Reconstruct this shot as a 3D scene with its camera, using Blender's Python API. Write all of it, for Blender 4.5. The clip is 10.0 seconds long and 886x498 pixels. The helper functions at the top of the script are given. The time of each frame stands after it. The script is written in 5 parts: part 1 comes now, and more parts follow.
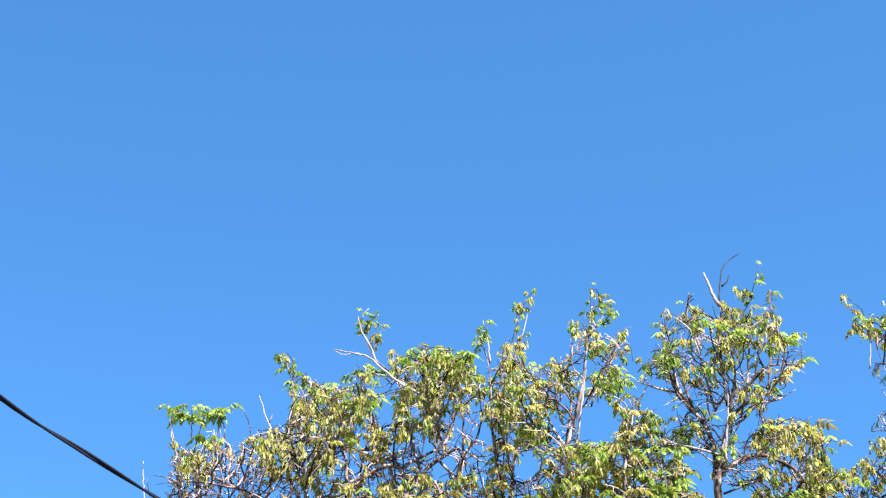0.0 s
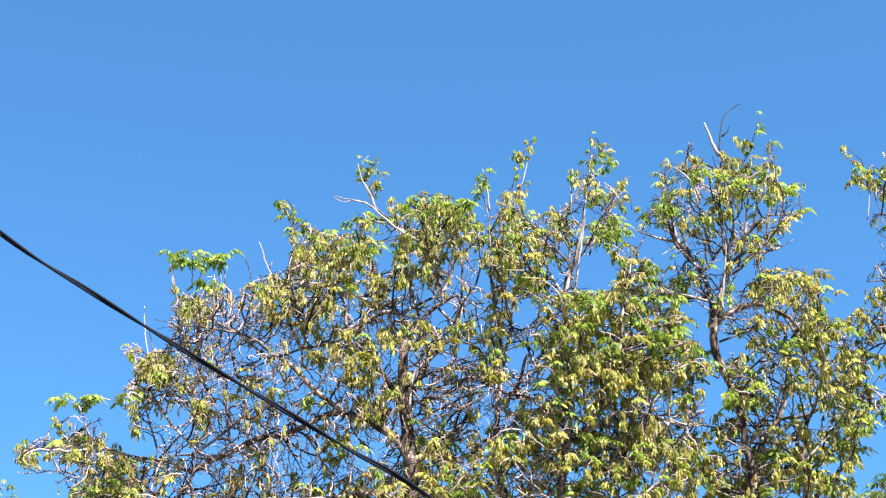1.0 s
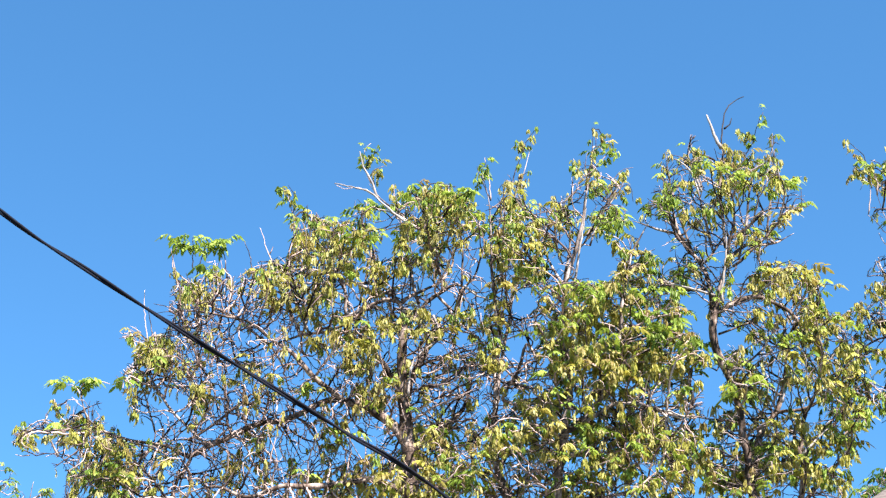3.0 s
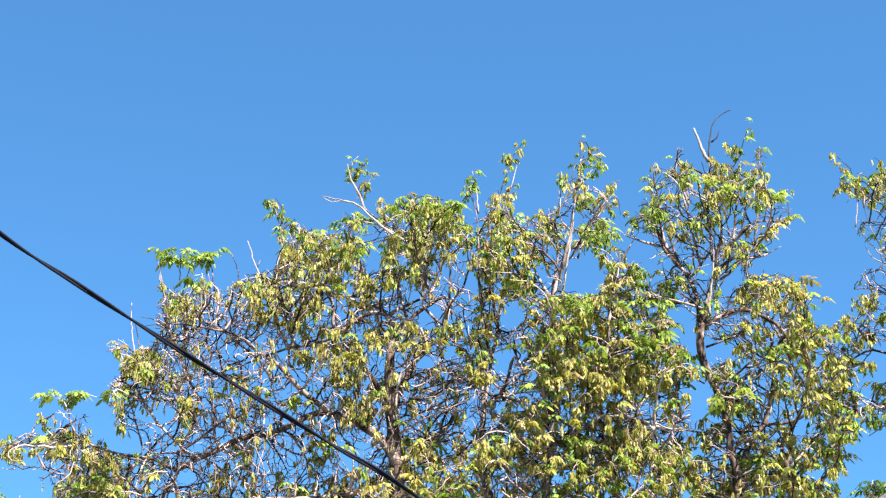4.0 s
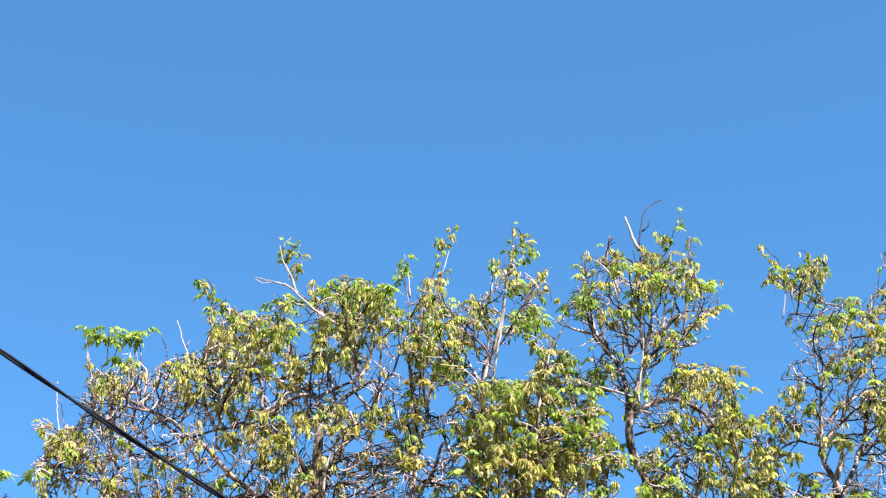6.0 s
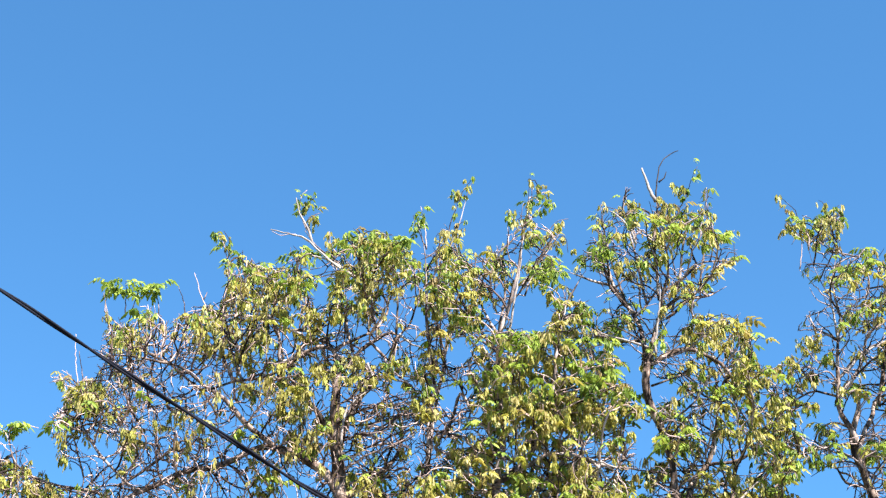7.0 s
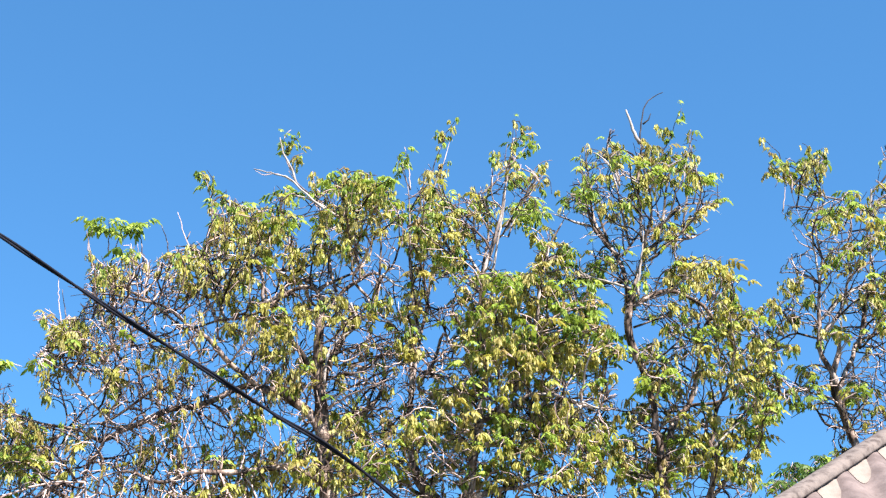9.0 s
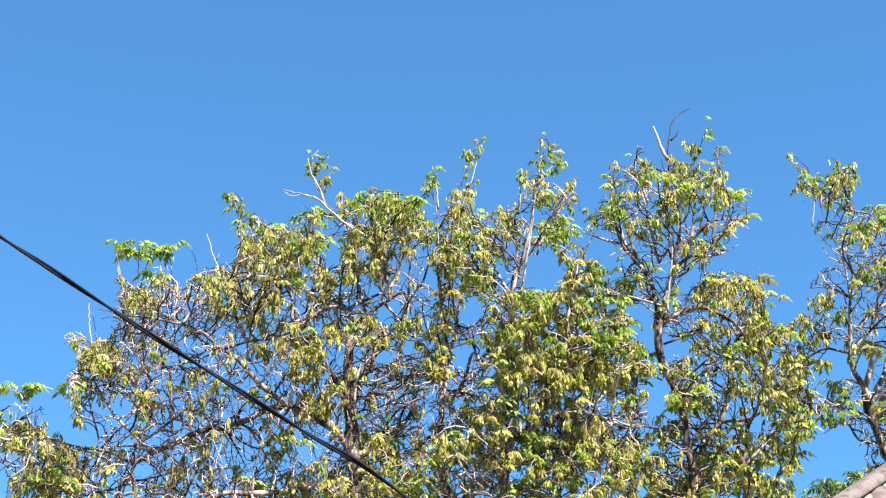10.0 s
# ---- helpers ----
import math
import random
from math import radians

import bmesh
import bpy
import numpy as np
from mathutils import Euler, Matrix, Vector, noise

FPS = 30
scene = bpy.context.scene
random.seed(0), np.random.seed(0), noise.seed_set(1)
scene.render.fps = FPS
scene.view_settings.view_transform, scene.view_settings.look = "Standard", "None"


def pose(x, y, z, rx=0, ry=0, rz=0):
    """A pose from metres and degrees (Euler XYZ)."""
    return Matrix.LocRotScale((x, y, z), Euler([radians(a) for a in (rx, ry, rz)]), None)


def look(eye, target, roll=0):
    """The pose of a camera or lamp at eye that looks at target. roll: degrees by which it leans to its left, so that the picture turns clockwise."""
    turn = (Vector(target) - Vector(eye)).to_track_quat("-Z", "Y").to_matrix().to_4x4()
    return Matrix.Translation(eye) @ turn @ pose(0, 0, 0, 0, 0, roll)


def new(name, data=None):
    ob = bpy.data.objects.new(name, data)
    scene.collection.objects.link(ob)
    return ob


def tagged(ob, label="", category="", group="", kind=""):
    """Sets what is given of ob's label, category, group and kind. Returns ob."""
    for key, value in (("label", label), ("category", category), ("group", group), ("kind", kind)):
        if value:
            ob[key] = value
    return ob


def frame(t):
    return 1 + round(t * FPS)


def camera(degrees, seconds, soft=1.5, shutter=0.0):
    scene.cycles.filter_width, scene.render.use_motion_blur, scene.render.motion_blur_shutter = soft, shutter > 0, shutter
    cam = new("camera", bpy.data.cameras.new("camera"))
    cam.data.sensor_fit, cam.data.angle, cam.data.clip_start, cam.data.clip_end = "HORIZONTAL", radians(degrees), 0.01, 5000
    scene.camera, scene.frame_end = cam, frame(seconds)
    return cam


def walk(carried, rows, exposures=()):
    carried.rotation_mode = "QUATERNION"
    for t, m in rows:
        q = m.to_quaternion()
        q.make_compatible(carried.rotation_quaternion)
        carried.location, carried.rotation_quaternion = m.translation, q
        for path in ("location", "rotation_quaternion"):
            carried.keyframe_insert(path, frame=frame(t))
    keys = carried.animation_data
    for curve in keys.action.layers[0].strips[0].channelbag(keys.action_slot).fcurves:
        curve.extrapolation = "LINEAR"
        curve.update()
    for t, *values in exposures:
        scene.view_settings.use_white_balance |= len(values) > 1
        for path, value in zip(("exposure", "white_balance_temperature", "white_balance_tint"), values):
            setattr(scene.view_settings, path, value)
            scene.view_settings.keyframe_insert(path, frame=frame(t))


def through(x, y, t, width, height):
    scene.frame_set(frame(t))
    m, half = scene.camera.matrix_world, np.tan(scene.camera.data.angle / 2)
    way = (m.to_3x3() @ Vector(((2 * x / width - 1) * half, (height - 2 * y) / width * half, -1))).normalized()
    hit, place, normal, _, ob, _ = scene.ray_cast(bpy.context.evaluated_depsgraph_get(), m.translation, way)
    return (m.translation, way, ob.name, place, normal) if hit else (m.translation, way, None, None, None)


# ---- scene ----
cam = camera(30.0, 10.0, soft=1.3)
walk(cam, [
    (0.0, pose(0.0000, 0.0000, 1.6480, 117.615, 0.894, 0.495)),
    (0.2, pose(0.0000, 0.0000, 1.6364, 116.298, 0.539, -0.197)),
    (0.4, pose(0.0000, 0.0000, 1.6264, 114.962, 0.309, 0.683)),
    (0.5, pose(0.0000, 0.0000, 1.6226, 114.045, 0.278, 0.998)),
    (0.6, pose(0.0000, 0.0000, 1.6198, 113.112, 0.292, 1.163)),
    (0.7, pose(0.0000, 0.0000, 1.6176, 112.596, 0.327, 0.494)),
    (1.0, pose(0.0000, 0.0000, 1.6127, 112.457, 0.522, 0.312)),
    (1.2, pose(0.0000, 0.0000, 1.6082, 111.931, 0.710, 0.726)),
    (1.3, pose(0.0000, 0.0000, 1.6060, 111.824, 0.802, 0.602)),
    (1.5, pose(0.0000, 0.0000, 1.6028, 111.848, 0.892, 0.564)),
    (2.0, pose(0.0000, 0.0000, 1.6014, 111.768, 0.563, 0.085)),
    (2.3, pose(0.0000, 0.0000, 1.6007, 112.235, 0.223, -0.029)),
    (2.5, pose(0.0000, 0.0000, 1.6000, 112.000, -0.000, 0.000)),
    (2.7, pose(-0.0001, 0.0000, 1.5994, 111.979, -0.155, -0.100)),
    (3.8, pose(-0.0023, 0.0000, 1.5976, 112.667, -0.416, 0.418)),
    (3.9, pose(-0.0023, 0.0000, 1.5974, 112.433, -0.206, 0.256)),
    (4.0, pose(-0.0026, 0.0000, 1.5972, 112.560, -0.080, -0.385)),
    (4.2, pose(-0.0062, 0.0000, 1.5965, 113.402, -0.349, -0.819)),
    (4.3, pose(-0.0095, 0.0000, 1.5961, 114.075, -0.435, -0.782)),
    (4.5, pose(-0.0166, 0.0000, 1.5953, 112.680, -0.502, -1.078)),
    (4.8, pose(-0.0251, 0.0000, 1.5941, 113.104, -0.470, -1.295)),
    (5.0, pose(-0.0305, 0.0000, 1.5934, 113.189, -0.445, -1.013)),
    (5.2, pose(-0.0367, 0.0000, 1.5926, 113.964, -0.447, -1.081)),
    (5.3, pose(-0.0397, 0.0000, 1.5922, 114.181, -0.441, -1.365)),
    (5.5, pose(-0.0445, 0.0000, 1.5915, 114.925, -0.391, -2.515)),
    (5.7, pose(-0.0469, 0.0000, 1.5908, 115.526, -0.280, -3.250)),
    (6.8, pose(-0.0604, 0.0000, 1.5866, 114.414, 0.414, -2.486)),
    (7.0, pose(-0.0628, 0.0000, 1.5859, 113.832, -0.121, -2.598)),
    (7.2, pose(-0.0645, 0.0000, 1.5822, 113.365, -0.470, -2.314)),
    (7.3, pose(-0.0650, 0.0000, 1.5799, 112.734, -0.544, -2.404)),
    (7.5, pose(-0.0654, 0.0000, 1.5774, 112.184, -0.607, -2.809)),
    (7.8, pose(-0.0654, 0.0000, 1.5774, 111.966, -0.676, -2.741)),
    (8.0, pose(-0.0654, 0.0000, 1.5774, 111.916, -0.692, -3.041)),
    (8.3, pose(-0.0654, 0.0000, 1.5774, 111.897, -0.682, -2.938)),
    (8.5, pose(-0.0654, 0.0000, 1.5774, 111.975, -0.680, -2.482)),
    (8.8, pose(-0.0674, 0.0000, 1.5756, 112.029, -0.367, -2.760)),
    (9.0, pose(-0.0698, 0.0000, 1.5736, 111.819, -0.190, -3.271)),
    (9.3, pose(-0.0726, 0.0000, 1.5712, 112.157, -0.132, -3.281)),
    (9.5, pose(-0.0742, 0.0000, 1.5699, 112.190, -0.035, -3.086)),
    (9.7, pose(-0.0759, 0.0000, 1.5684, 112.134, 0.040, -2.838)),
    (9.8, pose(-0.0767, 0.0000, 1.5677, 112.089, 0.052, -2.685)),
    (10.0, pose(-0.0785, 0.0000, 1.5661, 112.494, 0.035, -2.142)),
], exposures=[(0.0, 2.04, 6100, 14), (0.7, 1.98, 6280, 13), (1.5, 2.00, 6500, 10), (10.0, 2.00, 6500, 10)])

# ---- sky and sun ----
SUN_EL, SUN_AZ = 52.0, 138.0          # degrees; azimuth clockwise from +y
world = bpy.data.worlds.new("world")
scene.world = world
world.use_nodes = True
wn = world.node_tree.nodes
sky = wn.new("ShaderNodeTexSky")
sky.sky_type = "NISHITA"
sky.sun_disc = False
sky.sun_elevation, sky.sun_rotation = radians(SUN_EL), radians(SUN_AZ)
sky.air_density, sky.dust_density, sky.ozone_density, sky.altitude = 0.8, 0.0, 6.0, 1500
wn["Background"].inputs["Strength"].default_value = 0.0728
tint = wn.new("ShaderNodeMix")          # a deep clear blue: less red in the scattered light
tint.data_type, tint.blend_type = "RGBA", "MULTIPLY"
tint.inputs["Factor"].default_value, tint.inputs["B"].default_value = 1.0, (0.62, 0.99, 1.03, 1)
world.node_tree.links.new(sky.outputs["Color"], tint.inputs["A"])
even = wn.new("ShaderNodeMix")          # thin even haze light: the blue darkens only a little towards the zenith
even.data_type = "RGBA"
even.inputs["Factor"].default_value, even.inputs["B"].default_value = 0.35, (0.345, 1.20, 2.75, 1)
world.node_tree.links.new(tint.outputs["Result"], even.inputs["A"])
world.node_tree.links.new(even.outputs["Result"], wn["Background"].inputs["Color"])

sun = new("sun", bpy.data.lights.new("sun", "SUN"))
sun.data.energy, sun.data.angle, sun.data.color = 5.0, radians(0.55), (1.0, 0.92, 0.81)
to_sun = Vector((math.sin(radians(SUN_AZ)) * math.cos(radians(SUN_EL)),
                 math.cos(radians(SUN_AZ)) * math.cos(radians(SUN_EL)), math.sin(radians(SUN_EL))))
sun.matrix_world = look(to_sun * 60, (0, 0, 0))


# ---- materials ----
def material(name, rough=0.8):
    mat = bpy.data.materials.new(name)
    mat.use_nodes = True
    tree = mat.node_tree
    bsdf = tree.nodes["Principled BSDF"]
    bsdf.inputs["Roughness"].default_value = rough
    bsdf.inputs["Specular IOR Level"].default_value = 0.3
    return mat, tree, bsdf


def noise_node(tree, scale, detail=4.0, rough=0.6, stretch=None):
    n = tree.nodes.new("ShaderNodeTexNoise")
    n.inputs["Scale"].default_value, n.inputs["Detail"].default_value = scale, detail
    n.inputs["Roughness"].default_value = rough
    at = tree.nodes.new("ShaderNodeTexCoord")
    if stretch:
        m = tree.nodes.new("ShaderNodeMapping")
        m.inputs["Scale"].default_value = stretch
        tree.links.new(at.outputs["Object"], m.inputs["Vector"])
        tree.links.new(m.outputs["Vector"], n.inputs["Vector"])
    else:
        tree.links.new(at.outputs["Object"], n.inputs["Vector"])
    return n


def ramp(tree, fac, *stops):
    r = tree.nodes.new("ShaderNodeValToRGB")
    while len(r.color_ramp.elements) < len(stops):
        r.color_ramp.elements.new(0.5)
    for e, (p, c) in zip(r.color_ramp.elements, stops):
        e.position, e.color = p, (*c, 1)
    tree.links.new(fac, r.inputs["Fac"])
    return r.outputs["Color"]


def mix(tree, fac, a, b, mode="MIX"):
    m = tree.nodes.new("ShaderNodeMix")
    m.data_type, m.blend_type = "RGBA", mode
    for sock, v in ((m.inputs["Factor"], fac), (m.inputs["A"], a), (m.inputs["B"], b)):
        if isinstance(v, (int, float)):
            sock.default_value = v
        elif isinstance(v, tuple):
            sock.default_value = (*v, 1)
        else:
            tree.links.new(v, sock)
    return m.outputs["Result"]


def bump(tree, bsdf, height, strength=0.4, dist=0.01):
    b = tree.nodes.new("ShaderNodeBump")
    b.inputs["Strength"].default_value, b.inputs["Distance"].default_value = strength, dist
    tree.links.new(height, b.inputs["Height"])
    tree.links.new(b.outputs["Normal"], bsdf.inputs["Normal"])


def bark_material(name, dark, mid, pale, at=(0.40, 0.50, 0.64)):
    mat, tree, bsdf = material(name, 0.85)
    big, fine = noise_node(tree, 9.0, 6.0, 0.65, (1.3, 1.3, 0.55)), noise_node(tree, 45.0, 5.0)
    base = ramp(tree, big.outputs["Fac"], (at[0], dark), (at[1], mid), (at[2], pale))
    grain = ramp(tree, fine.outputs["Fac"], (0.3, (0.72, 0.70, 0.68)), (0.7, (1.12, 1.10, 1.08)))
    tree.links.new(mix(tree, 1.0, base, grain, "MULTIPLY"), bsdf.inputs["Base Color"])
    bump(tree, bsdf, fine.outputs["Fac"], 0.5, 0.006)
    return mat


def twig_material(name, dark, mid, pale):
    """Bark of thin twigs: each twig's random tone imitates sun or shade; fine pale flecks."""
    mat, tree, bsdf = material(name, 0.8)
    geo, fine, flecks = tree.nodes.new("ShaderNodeNewGeometry"), noise_node(tree, 70.0, 4.0), noise_node(tree, 11.0, 4.0)
    base = ramp(tree, geo.outputs["Random Per Island"], (0.0, dark), (0.40, dark), (0.54, mid), (0.74, pale), (1.0, pale))
    base = mix(tree, ramp(tree, flecks.outputs["Fac"], (0.54, (0, 0, 0)), (0.68, (0.6, 0.6, 0.6))), base, pale)
    grain = ramp(tree, fine.outputs["Fac"], (0.3, (0.66, 0.64, 0.63)), (0.7, (1.14, 1.12, 1.10)))
    tree.links.new(mix(tree, 1.0, base, grain, "MULTIPLY"), bsdf.inputs["Base Color"])
    bump(tree, bsdf, fine.outputs["Fac"], 0.4, 0.003)
    return mat


def leaf_material(name, *stops, through=0.40, gloss=0.48):
    mat, tree, bsdf = material(name, gloss)
    geo, info = tree.nodes.new("ShaderNodeNewGeometry"), tree.nodes.new("ShaderNodeObjectInfo")
    add = tree.nodes.new("ShaderNodeMath")
    add.operation = "ADD"
    tree.links.new(geo.outputs["Random Per Island"], add.inputs[0])
    tree.links.new(info.outputs["Random"], add.inputs[1])
    wrap = tree.nodes.new("ShaderNodeMath")
    wrap.operation = "FRACT"
    tree.links.new(add.outputs[0], wrap.inputs[0])
    col = ramp(tree, wrap.outputs[0], *stops)
    spots = noise_node(tree, 22.0, 3.0)
    worn = ramp(tree, spots.outputs["Fac"], (0.35, (0.78, 0.74, 0.66)), (0.65, (1.1, 1.1, 1.05)))
    col = mix(tree, 1.0, col, worn, "MULTIPLY")
    tree.links.new(col, bsdf.inputs["Base Color"])
    bsdf.inputs["Specular IOR Level"].default_value = 0.26
    thin = tree.nodes.new("ShaderNodeBsdfTranslucent")
    tree.links.new(mix(tree, 1.0, col, (1.0, 1.0, 0.68), "MULTIPLY"), thin.inputs["Color"])
    both = tree.nodes.new("ShaderNodeMixShader")
    both.inputs["Fac"].default_value = through
    tree.links.new(bsdf.outputs[0], both.inputs[1])
    tree.links.new(thin.outputs[0], both.inputs[2])
    tree.links.new(both.outputs[0], tree.nodes["Material Output"].inputs["Surface"])
    return mat


BARK = bark_material("grey_bark", (0.022, 0.015, 0.013), (0.115, 0.080, 0.068), (0.44, 0.355, 0.325))
DEAD_DARK = bark_material("dark_dead_wood", (0.018, 0.016, 0.018), (0.036, 0.031, 0.035), (0.08, 0.07, 0.072))
TWIG = twig_material("twig_bark", (0.024, 0.016, 0.018), (0.20, 0.14, 0.133), (0.54, 0.42, 0.40))
# Shaded copy of the twig bark, for crowns whose twigs are backlit.
SHADED_TWIG = twig_material("shaded_twig_bark", (0.026, 0.019, 0.021), (0.085, 0.063, 0.064), (0.40, 0.325, 0.325))
PALE = bark_material("pale_bark", (0.045, 0.034, 0.033), (0.21, 0.172, 0.168), (0.54, 0.475, 0.47), (0.38, 0.50, 0.64))
# Bleached dead wood; its pale tones also imitate sunlit bark on live limbs.
DEAD_AND_LIT = bark_material("dead_and_sunlit_wood", (0.20, 0.18, 0.175), (0.32, 0.29, 0.285), (0.44, 0.41, 0.40))
# In both olive tones the last, palest stop imitates sunlit leaf highlights.
OLIVE = leaf_material("olive_leaf", (0.0, (0.355, 0.347, 0.085)), (0.20, (0.487, 0.469, 0.131)), (0.42, (0.328, 0.366, 0.085)),
                      (0.54, (0.277, 0.207, 0.090)), (0.66, (0.460, 0.438, 0.116)), (0.82, (0.408, 0.366, 0.151)), (0.95, (0.593, 0.572, 0.272)))
YELLOW = leaf_material("yellow_olive_leaf", (0.0, (0.342, 0.328, 0.082)), (0.20, (0.463, 0.444, 0.115)), (0.42, (0.308, 0.339, 0.085)),
                       (0.54, (0.263, 0.198, 0.085)), (0.66, (0.419, 0.404, 0.105)), (0.82, (0.363, 0.335, 0.143)), (0.95, (0.529, 0.526, 0.239)))
GREEN = leaf_material("fresh_green_leaf", (0.0, (0.169, 0.258, 0.047)), (0.4, (0.268, 0.383, 0.075)), (0.75, (0.372, 0.489, 0.109)),
                      (0.95, (0.121, 0.205, 0.040)))
DARKLEAF = leaf_material("dark_green_leaf", (0.0, (0.05, 0.11, 0.03)), (0.5, (0.085, 0.16, 0.045)), (0.95, (0.13, 0.21, 0.07)))

# rubber-sheathed cable
RUBBER, rt, rb = material("black_rubber", 0.8)
rb.inputs["Specular IOR Level"].default_value = 0.07
rn = noise_node(rt, 60.0)
rt.links.new(ramp(rt, rn.outputs["Fac"], (0.3, (0.006, 0.007, 0.014)), (0.7, (0.012, 0.014, 0.023))), rb.inputs["Base Color"])

# weathered fibre cement
CEMENT, ct, cb = material("weathered_fibre_cement", 0.9)
c1, c2, c3 = noise_node(ct, 2.2, 6.0), noise_node(ct, 14.0, 5.0), noise_node(ct, 90.0, 3.0)
cc = ramp(ct, c1.outputs["Fac"], (0.3, (0.108, 0.084, 0.085)), (0.7, (0.164, 0.133, 0.134)))
cc = mix(ct, 1.0, cc, ramp(ct, c2.outputs["Fac"], (0.38, (0.72, 0.70, 0.70)), (0.6, (1.06, 1.05, 1.04))), "MULTIPLY")
ct.links.new(cc, cb.inputs["Base Color"])
bump(ct, cb, c3.outputs["Fac"], 0.3, 0.004)

CAP, pt, pb = material("stained_cement_cap", 0.9)
p1, p2, p3 = noise_node(pt, 7.0, 6.0), noise_node(pt, 19.0, 5.0, 0.62), noise_node(pt, 120.0)
pc = ramp(pt, p1.outputs["Fac"], (0.3, (0.111, 0.092, 0.089)), (0.7, (0.152, 0.128, 0.123)))
pc = mix(pt, 1.0, pc, ramp(pt, p2.outputs["Fac"], (0.36, (0.45, 0.42, 0.42)), (0.50, (0.92, 0.92, 0.92)), (0.70, (1.14, 1.12, 1.09))), "MULTIPLY")
pt.links.new(pc, pb.inputs["Base Color"])
bump(pt, pb, p3.outputs["Fac"], 0.35, 0.004)

MORTAR, mt, mb = material("pale_mortar", 0.9)
m1 = noise_node(mt, 30.0, 5.0)
mt.links.new(ramp(mt, m1.outputs["Fac"], (0.3, (0.160, 0.133, 0.121)), (0.7, (0.197, 0.166, 0.154))), mb.inputs["Base Color"])
bump(mt, mb, m1.outputs["Fac"], 0.3, 0.004)

PLASTER, lt, lb = material("cream_plaster", 0.9)
l1 = noise_node(lt, 1.6, 6.0)
lt.links.new(ramp(lt, l1.outputs["Fac"], (0.3, (0.52, 0.46, 0.38)), (0.7, (0.64, 0.58, 0.49))), lb.inputs["Base Color"])

EARTH, et, eb = material("dry_earth", 0.95)
e1, e2 = noise_node(et, 0.35, 6.0), noise_node(et, 7.0, 6.0)
ec = ramp(et, e1.outputs["Fac"], (0.35, (0.11, 0.085, 0.055)), (0.65, (0.09, 0.10, 0.04)))
et.links.new(mix(et, 0.4, ec, ramp(et, e2.outputs["Fac"], (0.3, (0.07, 0.055, 0.035)), (0.7, (0.18, 0.145, 0.10)))), eb.inputs["Base Color"])
bump(et, eb, e2.outputs["Fac"], 0.5, 0.03)


# ---- mesh helpers ----
def mesh_of(name, verts, faces, mat, smooth=True):
    me = bpy.data.meshes.new(name)
    me.from_pydata([tuple(v) for v in verts], [], [tuple(int(i) for i in f) for f in faces])
    me.materials.append(mat)
    if smooth:
        me.polygons.foreach_set("use_smooth", np.ones(len(me.polygons), dtype=bool))
    me.update()
    return me


def part(name, me, parent, label="", kind=""):
    ob = new(name, me)
    ob.parent = parent
    return tagged(ob, label, kind=kind)


def smooth_path(pts, step):
    """Catmull-Rom through the rows of pts (any columns), about step metres apart."""
    pts = np.asarray(pts, float)
    ext = np.vstack([2 * pts[0] - pts[1], pts, 2 * pts[-1] - pts[-2]])
    out = []
    for i in range(1, len(ext) - 2):
        a, b, c, d = ext[i - 1:i + 3]
        n = max(1, int(np.linalg.norm((c - b)[:3]) / step))
        for t in np.arange(n) / n:
            out.append(0.5 * (2 * b + (c - a) * t + (2 * a - 5 * b + 4 * c - d) * t * t + (3 * b - a - 3 * c + d) * t ** 3))
    out.append(pts[-1])
    return np.array(out)


def tube(path, radii, sides):
    """Vertices and faces of a closed tube along path."""
    n = len(path)
    tang = np.gradient(path, axis=0)
    tang /= np.linalg.norm(tang, axis=1)[:, None] + 1e-9
    ref = np.array([0.31, 0.87, 0.38]) if abs(tang[0][1]) < 0.8 else np.array([0.9, 0.1, 0.42])
    u = np.cross(tang, ref)
    u /= np.linalg.norm(u, axis=1)[:, None] + 1e-9
    v = np.cross(tang, u)
    ang = np.arange(sides) * 2 * np.pi / sides
    ring = path[:, None] + radii[:, None, None] * (np.cos(ang)[None, :, None] * u[:, None] + np.sin(ang)[None, :, None] * v[:, None])
    verts = np.vstack([ring.reshape(-1, 3), path[-1] + tang[-1] * radii[-1], path[0]])
    i, j = np.meshgrid(np.arange(n - 1), np.arange(sides), indexing="ij")
    k = (j + 1) % sides
    quads = np.stack([i * sides + j, i * sides + k, (i + 1) * sides + k, (i + 1) * sides + j], -1).reshape(-1, 4).tolist()
    end, start, last = n * sides, n * sides + 1, (n - 1) * sides
    quads += [(last + a, last + (a + 1) % sides, end) for a in range(sides)]
    quads += [((a + 1) % sides, a, start) for a in range(sides)]
    return verts, quads


class Pile:
    """Collects many small pieces into one mesh."""

    def __init__(self):
        self.v, self.f, self.n = [], [], 0

    def add(self, verts, faces):
        self.v.append(np.asarray(verts, float))
        self.f += [tuple(i + self.n for i in f) for f in faces]
        self.n += len(verts)

    def mesh(self, name, mat, smooth=True):
        return mesh_of(name, np.vstack(self.v), self.f, mat, smooth)


